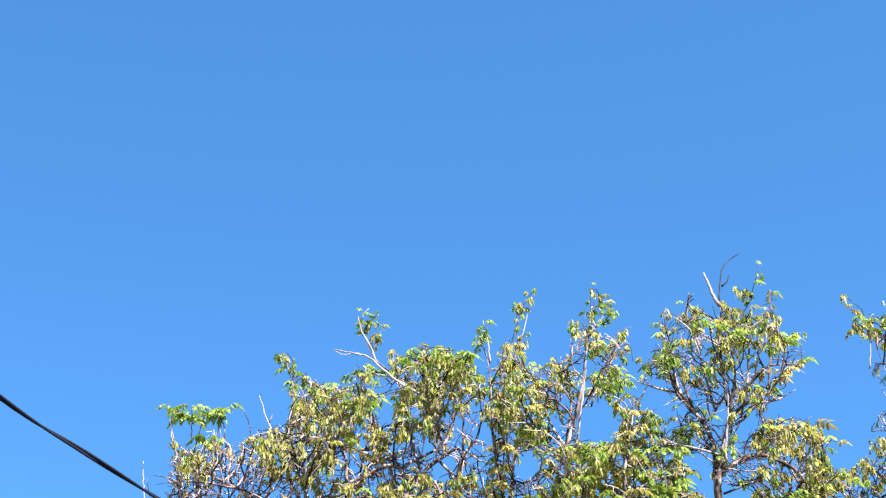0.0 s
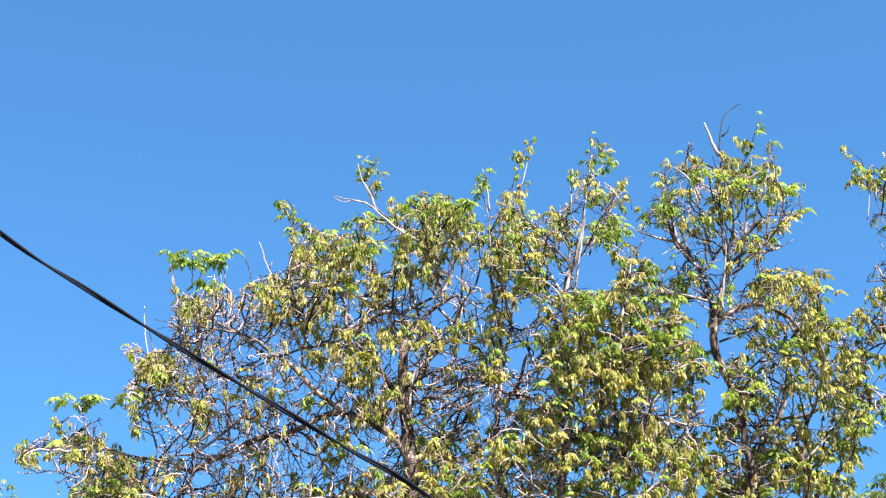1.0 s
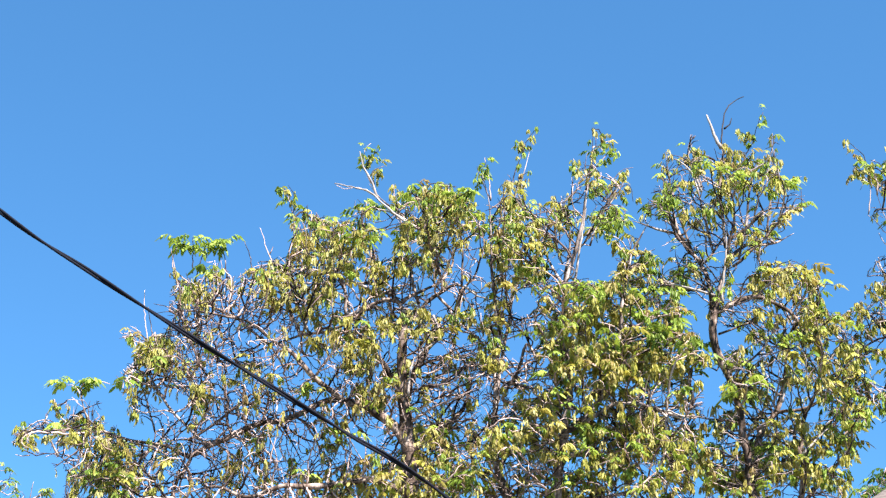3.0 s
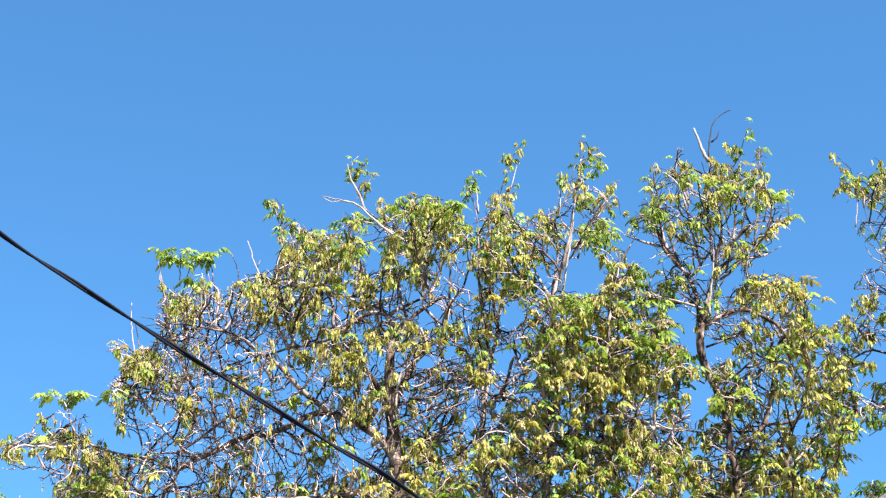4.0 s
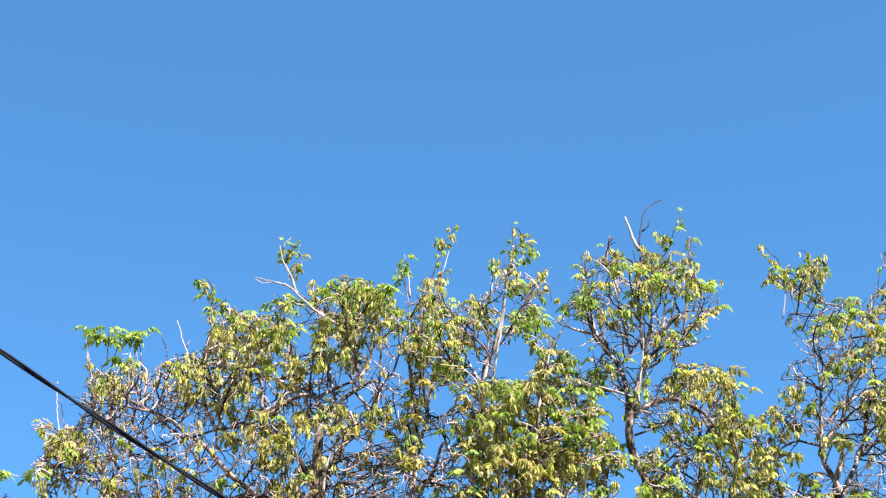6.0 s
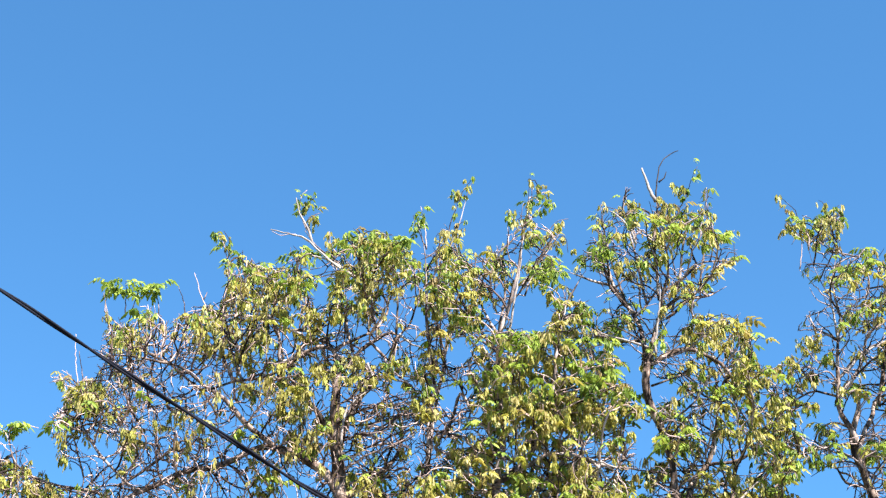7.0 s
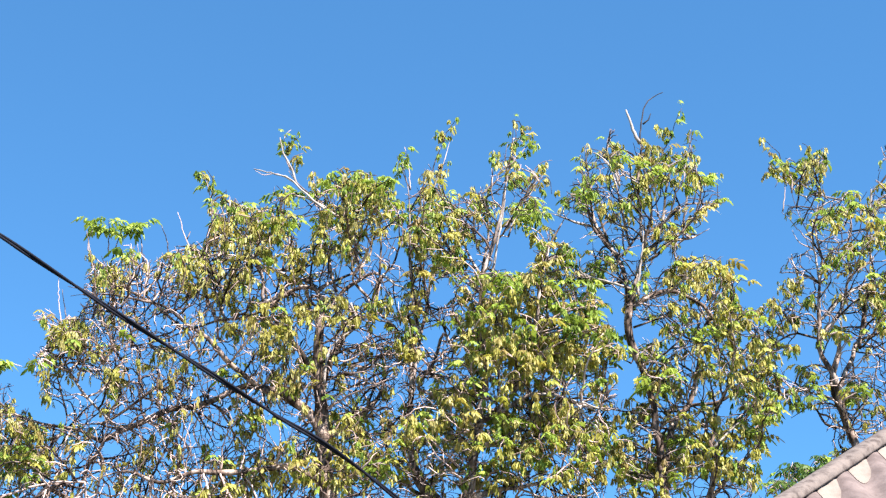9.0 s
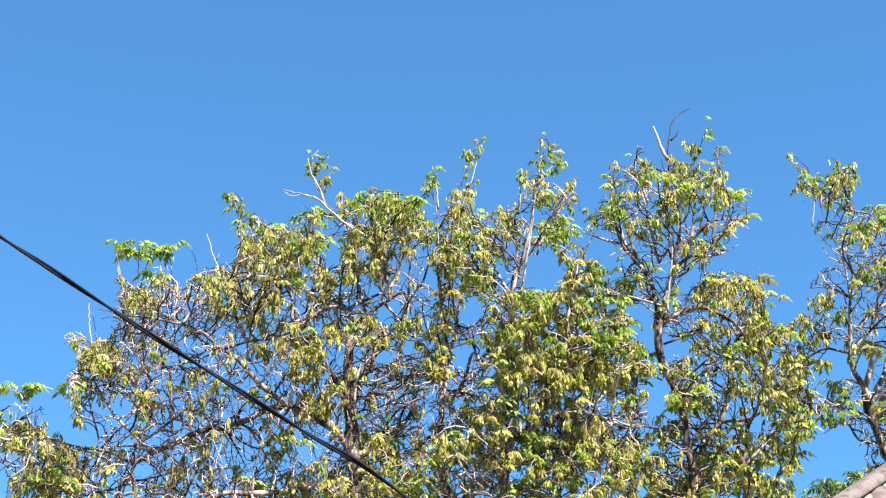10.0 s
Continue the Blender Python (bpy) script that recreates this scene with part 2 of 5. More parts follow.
# ---- leaves ----
def leaflet(rng, base, along, side, length, width, droop):
    """A folded, drooping leaflet: 10 vertices, 10 triangles or so."""
    along, side = along / np.linalg.norm(along), side / (np.linalg.norm(side) + 1e-9)
    up = np.cross(side, along)
    fold = rng.uniform(0.15, 0.45)
    rows = ((0.0, 0.18), (0.30, 0.95), (0.72, 0.88), (1.0, 0.0))
    verts, faces = [], []
    for s, wd in rows:
        mid = base + along * length * s - np.array([0, 0, 1.0]) * droop * length * s * s
        hw = width * 0.5 * wd
        if s == 1.0:
            verts.append(mid)
        else:
            verts += [mid - side * hw + up * fold * hw, mid, mid + side * hw + up * fold * hw]
    for r in (0, 3):
        faces += [(r, r + 1, r + 4, r + 3), (r + 1, r + 2, r + 5, r + 4)]
    faces += [(6, 7, 9), (7, 8, 9)]
    return np.array(verts), faces


def leaf_spray(rng, kind):
    """One compound leaf or a hanging bunch of young leaves in one piece, from its stalk at the origin."""
    pile = Pile()
    if kind in ("droop", "strand"):        # limp young leaves that hang in strands from one stalk
        slim = 0.72 if kind == "strand" else 1.0
        pile.add([(0, 0, 0)], [])
        for strand in range(rng.integers(1, 4) if kind == "strand" else rng.integers(2, 5)):
            a = rng.uniform(0, 2 * np.pi)
            out = np.array([math.cos(a), math.sin(a), 0.0])
            at, reach = np.zeros(3), rng.uniform(0.015, 0.065)
            pairs, hang = rng.integers(2, 5), rng.uniform(0.03, 0.11) / slim
            for i in range(pairs):
                s = (i + 0.5) / pairs
                mid = out * reach * min(1.0, 0.5 + s) + np.array([0, 0, 0.012 - hang * s])
                last = i == pairs - 1
                for sg in ((-1, 1, 0) if last else (-1, 1)):
                    b = a + sg * 1.5 + rng.normal(0, 0.5)
                    along = np.array([math.cos(b) * 0.30 * abs(sg), math.sin(b) * 0.30 * abs(sg), -1.0]) + rng.normal(0, 0.13, 3)
                    side = np.cross(along, rng.normal(0, 1, 3))
                    n0 = pile.n
                    pile.add(*leaflet(rng, mid, along, side, rng.uniform(0.048, 0.092), rng.uniform(0.017, 0.029) * slim, 0.1))
                    pile.f += [(0, n0, n0 + 1)] if i == 0 else [(prev, n0, n0 + 1)]
                prev = n0 + 1
    else:                      # an opened pinnate leaf, arching over
        n = rng.integers(3, 5)
        reach = rng.uniform(0.09, 0.16)
        out, cross = np.array([1.0, 0, 0]), np.array([0, 1.0, 0])
        mids = [out * reach * (i + 0.6) / n + np.array([0, 0, 0.03 * math.sin(3 * (i + 0.6) / n)]) for i in range(n)]
        stalk, faces = tube(np.array([[0, 0, 0.0], *mids, out * reach]), np.full(n + 2, 0.0025), 3)
        pile.add(stalk, faces)
        for i, mid in enumerate(mids):
            for sg in (-1, 1):
                along = cross * sg * 0.9 + out * rng.uniform(0.2, 0.7) + np.array([0, 0, rng.uniform(-0.8, -0.05)])
                n0 = pile.n
                pile.add(*leaflet(rng, mid, along, np.cross(along, [0, 0, 1.0]), rng.uniform(0.05, 0.09), rng.uniform(0.028, 0.046), 0.35))
                pile.f.append(((i + 1) * 3, n0, n0 + 1))
        n0 = pile.n
        pile.add(*leaflet(rng, out * reach, out + np.array([0, 0, -0.5]), cross, 0.10, 0.042, 0.4))
        pile.f.append(((n + 1) * 3, n0, n0 + 1))
    return np.vstack(pile.v), pile.f


leaf_rng = np.random.default_rng(5)
SPRAYS = {"droop": [leaf_spray(leaf_rng, "droop") for _ in range(10)], "strand": [leaf_spray(leaf_rng, "strand") for _ in range(10)],
          "open": [leaf_spray(leaf_rng, "open") for _ in range(8)]}
LEAF_MESH = {}


def leaf_mesh(kind, i, mat):
    key = (kind, i, mat.name)
    if key not in LEAF_MESH:
        LEAF_MESH[key] = mesh_of("leaf_" + kind, *SPRAYS[kind][i], mat)
    return LEAF_MESH[key]


# ---- trees ----
class Tree:
    def __init__(self):
        self.limbs, self.sprigs, self.clumps, self.gaps = [], [], [], []


def limb(tree, *pts):
    tree.limbs.append(pts)


def sprig(tree, kind, *pts):
    tree.sprigs.append((kind, pts))


def clump(tree, x, z, rx, rz, fill, green):
    """A leafy mass of the crown: its middle, half width and half height, how full it is and how green."""
    tree.clumps.append((x, z, rx, rz, fill, green))


def gap(tree, x, z, rx, rz):
    """An open gap in the crown, where the sky shows."""
    tree.gaps.append((x, z, rx, rz))


def leafiness(tree, x, z):
    """How full of leaves the crown is at a place, and how green."""
    best = (0.0, 0.0)
    for cx, cz, rx, rz, fill, green in tree.clumps:
        d = math.hypot((x - cx) / rx, (z - cz) / rz)
        f = fill * min(1.0, max(0.0, (1.35 - d) / 0.45))
        if f > best[0]:
            best = (f, green)
    return best


def inside(poly, x, z):
    poly = np.asarray(poly)
    hit = np.zeros(len(x), bool)
    for (x0, z0), (x1, z1) in zip(poly, np.roll(poly, -1, axis=0)):
        cut = ((z0 > z) != (z1 > z)) & (x < (x1 - x0) * (z - z0) / (z1 - z0 + 1e-12) + x0)
        hit ^= cut
    return hit


def in_gap(gaps, x, z):
    """Whether a place lies in one of the open gaps (x, z, half width, half height) of a crown."""
    hit = np.zeros(np.shape(x), bool)
    for gx, gz, rx, rz in gaps:
        hit |= ((x - gx) / rx) ** 2 + ((z - gz) / rz) ** 2 < 1
    return hit


def crown_points(rng, outline, count, depth, y, thin, gaps):
    """Points spread through a crown of that outline, thinner towards its front and back."""
    o = np.asarray(outline)
    got = np.zeros((0, 3))
    lo, hi = o.min(0), o.max(0)
    while len(got) < count:
        x, z = rng.uniform(lo[0], hi[0], 4000), rng.uniform(lo[1], hi[1], 4000)
        ok = inside(o, x, z) & ~in_gap(gaps, x, z)
        x, z = x[ok], z[ok]
        keep = rng.random(len(x)) < np.interp(z, [5.0, 6.3, 8.4], [1.0, 0.72, thin * 0.72])
        x, z = x[keep], z[keep]
        dy = rng.uniform(-1, 1, len(x)) * depth
        gap = np.array([noise.noise(Vector((a * 1.9, b * 1.9, c * 1.9 + 5))) for a, b, c in zip(x, z, dy)])
        ok = gap > rng.uniform(-0.25, 0.22, len(x))          # clumps and gaps
        x, z, dy = x[ok], z[ok], dy[ok]
        k = (y + dy) / y
        got = np.vstack([got, np.c_[x * k, y + dy, 1.6 + (z - 1.6) * (1 + (k - 1) * 0.8)]])
    return got[:count]


def grow(rng, seeds, targets, step, kill, reach, wander, rise, middle, spread, within, rounds=90):
    """Twigs that grow from the seeds towards the targets, each new node from its nearest neighbour."""
    cap = 40000
    node, parent, kids = np.zeros((cap, 3)), -np.ones(cap, int), np.zeros(cap, int)
    n = len(seeds)
    node[:n] = seeds
    near_d = np.full(len(targets), 1e9)
    near_i = np.zeros(len(targets), int)

    def update(a, b):
        for s in range(a, b, 400):
            e = min(b, s + 400)
            left = np.nonzero(near_d > kill)[0]
            new_nodes = node[s:e]
            d2 = (targets[left] ** 2).sum(1)[:, None] + (new_nodes ** 2).sum(1)[None] - 2 * targets[left] @ new_nodes.T
            k = d2.argmin(1)
            dm = np.sqrt(np.maximum(d2[np.arange(len(left)), k], 0))
            better = dm < near_d[left]
            near_d[left[better]], near_i[left[better]] = dm[better], k[better] + s

    update(0, n)
    alive = np.ones(len(targets), bool)
    for _ in range(rounds):
        alive &= near_d > kill
        use = alive & (near_d < reach)
        if not use.any():
            break
        pull = np.zeros((n, 3))
        way = targets[use] - node[near_i[use]]
        np.add.at(pull, near_i[use], way / np.linalg.norm(way, axis=1)[:, None])
        grown = np.unique(near_i[use])
        grown = grown[kids[grown] < 3]
        if not len(grown) or n + len(grown) > cap:
            break
        d = pull[grown]
        d /= np.linalg.norm(d, axis=1)[:, None] + 1e-9
        back = parent[grown]
        on = node[grown] - node[np.maximum(back, 0)]
        on[back < 0] = 0
        away = (node[grown] - middle) * [1, 0.6, 1]
        d += on / step * 0.75 + rng.normal(0, wander, d.shape) + np.array([0, 0, rise])
        d += spread * away / (np.linalg.norm(away, axis=1)[:, None] + 0.3)
        d /= np.linalg.norm(d, axis=1)[:, None]
        tip = node[grown] + d * step
        ok = within(tip)
        kids[grown[~ok]] = 3
        grown, tip = grown[ok], tip[ok]
        if not len(grown):
            continue
        m = n + len(grown)
        node[n:m], parent[n:m] = tip, grown
        kids[grown] += 1
        update(n, m)
        n = m
    return node[:n], parent[:n], kids[:n]


def build_tree(name, tree, outline, label, count, depth, y, leafy, greenness, seed, step=0.06, kill=0.055, open_kind=0.15, mats=None,
               scale=0.72, single=300, twig_r=0.0033, thin=0.30, tangles=(), bark=None, slender=0.25, wander=0.18, rise=0.22, twigs=None, pale_limbs=0.5):
    rng = np.random.default_rng(seed)
    olive, green = mats or (OLIVE, GREEN)
    base = tree.limbs[0][0]
    root = new(name)
    root.location = (base[0], base[1], 0)
    tagged(root, label, "tree")
    shift = np.array([base[0], base[1], 0.0])
    seeds = []
    for i, pts in enumerate(tree.limbs):
        p = np.asarray(pts, float)
        if i == 0:
            p = np.vstack([[base[0], base[1], -0.15, base[3] * 1.5], [base[0], base[1], 0.25, base[3] * 1.15], p[1:]]) if base[2] < 0.4 else \
                np.vstack([[base[0], base[1], -0.15, base[3] * 1.5], [base[0], base[1], 0.3, base[3] * 1.15], p])
        q = smooth_path(p, 0.07)
        wob = rng.normal(0, 1, (len(q), 3))
        for _ in range(2):
            wob[1:-1] = (wob[:-2] + wob[1:-1] + wob[2:]) / 3
        q[1:-1, :3] += wob[1:-1] * np.clip(q[1:-1, 3:4] * 0.9, 0.004, 0.02)
        q[:, 3] *= np.interp(np.arange(len(q)), [0, len(q) * 0.75, len(q) - 1], [1, 1, 0.25])
        lump = np.convolve(np.pad(rng.normal(0, 1, len(q)), 3, mode="edge"), np.ones(7) / 7, "valid")
        r = np.clip(q[:, 3], 0.003, None) * (1 + 0.22 * lump)
        thick = i == 0
        skin = PALE if not thick and p[:, 3].max() < 0.022 and rng.random() < pale_limbs else bark or BARK
        part("trunk" if thick else "limb", mesh_of("limb", *tube(q[:, :3] - shift, r, 12 if thick else 8), skin), root)
        seeds.append(q[(q[:, 2] > outline_floor(outline)), :3][::2])
    seeds = np.vstack(seeds)
    targets = crown_points(rng, outline, count, depth, y, thin, tree.gaps)
    for ex, ez, rx, rz, n in tangles:          # thickets of dry twigs
        targets = np.vstack([targets, np.c_[rng.normal(ex, rx, n), rng.normal(y - 0.3, 0.25, n), rng.normal(ez, rz, n)]])
    for ex, ez, rx, rz, fill, _ in tree.clumps:           # denser leafy masses
        n = int(850 * fill * rx * rz) + 8
        r, a, dy = np.sqrt(rng.random(n)) * 1.05, rng.uniform(0, 2 * np.pi, n), rng.normal(-0.38, 0.36, n)
        k = (y + dy) / y
        targets = np.vstack([targets, np.c_[(ex + rx * r * np.cos(a)) * k, y + dy, 1.6 + (ez + 0.06 + rz * r * np.sin(a) - 1.6) * k]])
    o = np.asarray(outline)

    def within(p):
        px, pz = p[:, 0] * y / p[:, 1], 1.6 + (p[:, 2] - 1.6) * y / p[:, 1]
        leafy_mass = in_gap([(cx, cz + 0.05, rx * 1.2, rz * 1.25) for cx, cz, rx, rz, _, _ in tree.clumps], px, pz)
        open_gap = in_gap([(gx, gz, rx * 0.85, rz * 0.85) for gx, gz, rx, rz in tree.gaps], px, pz)
        return leafy_mass | (inside(outline, px, pz) & ~open_gap)

    node, parent, kids = grow(rng, seeds, targets, step, kill, 0.36, wander, rise, np.array([o[:, 0].mean(), y, o[:, 1].min() + 0.5]), 0.35, within)
    ns = len(seeds)
    # pipe model, from the tips inwards
    area = np.zeros(len(node))
    for i in range(len(node) - 1, ns - 1, -1):
        area[i] = max(area[i], twig_r ** 2.5)
        area[parent[i]] += area[i]
    rad = np.minimum(area ** (1 / 2.5), 0.0105)
    # chains: every node continues in its thickest child
    best = {}
    for i in range(ns, len(node)):
        p = parent[i]
        if p not in best or rad[i] > rad[best[p]]:
            best[p] = i
    pile = Pile()
    for i in range(ns, len(node)):
        p = parent[i]
        if p >= ns and best[p] == i:
            continue
        chain, r = [node[p], node[i]], [rad[i], rad[i]]
        j = i
        while j in best:
            j = best[j]
            chain.append(node[j])
            r.append(rad[j])
        chain, r = np.array(chain), np.array(r)
        if len(chain) > 3:
            for _ in range(2):
                chain[1:-1] = chain[1:-1] * 0.5 + (chain[:-2] + chain[2:]) * 0.25
            chain[2:-1:3] += rng.normal(0, 0.007, chain[2:-1:3].shape)      # small kinks at the buds
        r[-1] *= 0.6
        pile.add(*tube(chain - shift, r, 4 if r[0] < 0.006 else 5))
    spots = []                     # (place, kind, material, size)
    tips = [i for i in range(ns, len(node)) if kids[i] == 0]
    for i in tips:
        q = node[i]
        px, pz = q[0] * y / q[1], 1.6 + (q[2] - 1.6) * y / q[1]
        if in_gap(tree.gaps, px, pz):
            continue
        full, tone = leafiness(tree, px, pz - 0.05)
        patch = min(1.0, max(0.0, noise.noise(Vector(q) * 2.3) * 1.1 + 0.45))
        if rng.random() < 0.80 * full + leafy * patch:
            high = min(1.0, max(0.0, (q[2] - 7.1) / 0.9))          # the upper shoots are greener
            lush = rng.random() < (0.88 * tone if full > 0 else greenness) + 0.18 * high
            kind = "open" if rng.random() < (open_kind + 0.4 * lush) else "strand" if rng.random() < slender else "droop"
            size = scale * (1.12 if kind == "open" else 1.0)
            spots.append((q, kind, green if lush else olive, size * rng.uniform(0.7, 1.15)))
            if rng.random() < 0.22 + 0.22 * full:
                spots.append((node[parent[i]], kind, green if lush else olive, size * rng.uniform(0.65, 1.05)))
    for kind, pts in tree.sprigs:
        q = smooth_path(pts, 0.04)
        wob = rng.normal(0, 0.004, q.shape)
        q[1:] += wob[1:]
        r0 = {"stub": 0.021, "pale": 0.0135, "bare": 0.0075}.get(kind, 0.007)
        r = np.linspace(r0, r0 * (0.42 if kind == "stub" else 0.4), len(q))
        if kind == "dark":
            part("dead_limb", mesh_of("dead_limb", *tube(q - shift, r * 1.5, 6), DEAD_DARK), root, "thin crooked dark dead limb")
            continue
        # Pale tubes just before other limbs, with sunlight put into their colour.
        if kind == "pale":
            part("limb", mesh_of("limb", *tube(q - shift, r, 7), DEAD_AND_LIT), root, "smooth pale limb in a sunlit tone")
            continue
        if kind == "stub":
            part("dead_limb", mesh_of("dead_limb", *tube(q - shift, r, 8), DEAD_AND_LIT), root, "bleached broken dead limb")
            continue
        pile.add(*tube(q - shift, r, 5))
        if kind == "bare":
            continue
        lush = kind != "olive"
        many = 10 if kind == "green_tuft" else 8
        for k in range(many):
            at = q[int(len(q) * (1 - (0.2 if kind == "green_tuft" else 0.55) * (k / many) ** 1.2)) - 1] + rng.normal(0, 0.03 if kind != "green_tuft" else 0.06, 3) * [1.2, 1, 0.25]
            spots.append((at, "open" if ((kind == "green_tuft" and rng.random() < 0.65) or rng.random() < (0.5 if lush else 0.15)) else "droop", green if (lush or rng.random() < 0.35) else olive, scale * rng.uniform(0.6, 0.95) * (1.3 if kind == "green_tuft" else 1.0)))
    part("brushwood", pile.mesh("brushwood", twigs or TWIG), root, kind="stuff")
    spots.sort(key=lambda s: s[0][1])
    rest = {}
    for n, (q, kind, mat, size) in enumerate(spots):
        turn = Matrix.Translation(Vector(q - shift)) @ Matrix.Rotation(rng.uniform(0, 6.28), 4, "Z") @ \
            Matrix.Rotation(rng.normal(0, 0.2), 4, "X") @ Matrix.Scale(size, 4)
        i = int(rng.integers(len(SPRAYS[kind])))
        if n < single:
            part("leaf", leaf_mesh(kind, i, mat), root).matrix_local = turn
        else:
            v, f = SPRAYS[kind][i]
            m = np.array(turn)
            rest.setdefault(mat.name, (mat, Pile()))[1].add(v @ m[:3, :3].T + m[:3, 3], f)
    for mat, p in rest.values():
        part("foliage", p.mesh("foliage", mat), root, kind="stuff")
    return root


def outline_floor(outline):
    return min(z for _, z in outline) - 0.1


tree_a, tree_b, tree_c, tree_d, tree_e, tree_f = (Tree() for _ in range(6))
CROWN_A = [(-4.08, 5.76), (-4.00, 5.88), (-3.82, 5.95), (-3.70, 6.11), (-3.47, 6.20), (-3.41, 6.06), (-3.27, 5.94), (-3.10, 5.85), (-2.95, 5.74), (-2.71, 5.79), (-2.75, 5.92), (-2.95, 6.05), (-3.12, 6.19), (-3.05, 6.47), (-2.94, 6.70), (-2.73, 6.81), (-2.69, 7.01), (-2.72, 7.21), (-2.65, 7.39), (-2.43, 7.40), (-2.10, 7.41), (-1.86, 7.50), (-1.56, 7.67), (-1.54, 7.97), (-1.35, 8.12), (-1.15, 8.00), (-0.87, 8.06), (-0.62, 8.05), (-0.48, 8.27), (-0.20, 8.37), (0.13, 8.29), (0.36, 8.14), (0.40, 7.71), (0.38, 6.38), (0.32, 5.77), (0.25, 5.12), (0.19, 4.50), (-0.94, 4.46), (-1.96, 4.52), (-2.99, 4.59), (-3.57, 4.75), (-3.55, 5.17), (-3.53, 5.43), (-3.61, 5.55), (-3.85, 5.59), (-4.01, 5.66)]
CROWN_B = [(0.38, 8.17), (0.58, 8.32), (0.72, 8.25), (0.97, 8.16), (1.11, 8.28), (1.26, 8.49), (1.66, 8.49), (1.84, 8.24), (1.77, 8.00), (1.46, 7.79), (1.31, 7.64), (1.28, 7.38), (1.55, 7.29), (1.67, 7.52), (1.73, 7.64), (2.00, 7.58), (2.05, 7.40), (2.25, 7.10), (2.29, 6.87), (2.44, 6.64), (2.47, 6.30), (2.38, 5.75), (2.28, 5.00), (2.14, 4.43), (1.11, 4.39), (0.29, 4.50), (0.29, 5.77), (0.38, 6.66), (0.37, 7.53)]
CROWN_C = [(1.91, 7.91), (1.92, 8.06), (1.99, 8.30), (2.12, 8.61), (2.41, 8.76), (2.74, 8.70), (3.08, 8.66), (3.31, 8.72), (3.40, 8.41), (3.54, 8.41), (3.57, 8.13), (3.43, 7.83), (3.09, 7.71), (3.05, 7.57), (3.21, 7.50), (3.59, 7.38), (3.67, 7.15), (3.82, 6.97), (3.97, 6.85), (3.98, 6.40), (3.89, 6.06), (3.76, 5.52), (3.63, 4.99), (3.37, 4.47), (2.34, 4.43), (2.36, 5.11), (2.48, 5.75), (2.56, 5.99), (2.72, 6.13), (2.75, 6.38), (2.73, 6.57), (2.97, 6.61), (2.90, 6.87), (2.67, 6.87), (2.54, 6.98), (2.20, 7.16), (2.10, 7.28), (2.14, 7.52), (2.33, 7.57), (2.29, 7.75)]
CROWN_D = [(3.99, 8.45), (4.30, 8.61), (4.67, 8.62), (4.64, 8.25), (4.85, 8.28), (5.11, 8.32), (5.25, 8.83), (5.49, 8.97), (5.75, 8.59), (5.79, 7.36), (5.73, 5.86), (5.58, 5.09), (4.88, 5.08), (4.42, 5.34), (4.41, 5.84), (4.37, 5.98), (3.88, 5.99), (4.06, 6.22), (4.41, 6.46), (4.38, 6.74), (4.16, 6.85), (3.82, 6.79), (3.87, 7.08), (4.20, 7.32), (4.03, 7.38), (4.10, 7.50), (4.22, 7.62), (4.40, 7.69), (4.22, 7.99), (4.16, 8.29)]
CROWN_E = [(-7.56, 7.75), (-7.07, 7.87), (-6.75, 8.00), (-6.48, 7.87), (-6.28, 7.48), (-6.02, 7.39), (-5.91, 7.56), (-5.68, 7.30), (-5.38, 6.63), (-5.49, 5.89), (-7.61, 5.91)]
CROWN_F = [(5.18, 6.53), (5.33, 6.78), (5.59, 6.93), (5.73, 7.11), (5.94, 7.06), (6.07, 7.19), (6.31, 7.24), (6.44, 7.10), (6.54, 6.93), (6.90, 6.87), (7.09, 5.75), (5.08, 5.58)]

limb(tree_a, (-0.13, 14.65, 1.43, 0.113), (-0.17, 14.65, 2.99, 0.099), (-0.24, 14.65, 4.44, 0.084), (-0.30, 14.65, 5.15, 0.075), (-0.34, 14.65, 5.57, 0.066), (-0.39, 14.65, 5.90, 0.059), (-0.42, 14.65, 6.28, 0.047), (-0.40, 14.65, 6.61, 0.040), (-0.39, 14.65, 6.89, 0.028), (-0.42, 14.65, 7.00, 0.023), (-0.58, 14.65, 7.03, 0.023), (-0.71, 14.65, 6.98, 0.023), (-0.89, 14.65, 6.84, 0.021), (-1.08, 14.65, 6.73, 0.019), (-1.37, 14.65, 6.67, 0.019), (-1.63, 14.65, 6.56, 0.016), (-1.89, 14.65, 6.47, 0.016), (-2.20, 14.65, 6.38, 0.012), (-2.46, 14.65, 6.24, 0.009))
limb(tree_a, (-0.34, 14.65, 5.57, 0.052), (-0.47, 14.68, 5.80, 0.047), (-0.63, 14.72, 5.94, 0.042), (-0.84, 14.75, 6.05, 0.038), (-1.00, 14.75, 6.09, 0.033), (-1.18, 14.75, 6.04, 0.028), (-1.41, 14.75, 5.92, 0.028), (-1.70, 14.75, 5.84, 0.030), (-1.98, 14.75, 5.75, 0.026), (-2.18, 14.75, 5.62, 0.026), (-2.33, 14.75, 5.51, 0.021), (-2.55, 14.75, 5.62, 0.014), (-2.81, 14.75, 5.67, 0.012), (-3.10, 14.75, 5.73, 0.009), (-3.29, 14.75, 5.84, 0.007))
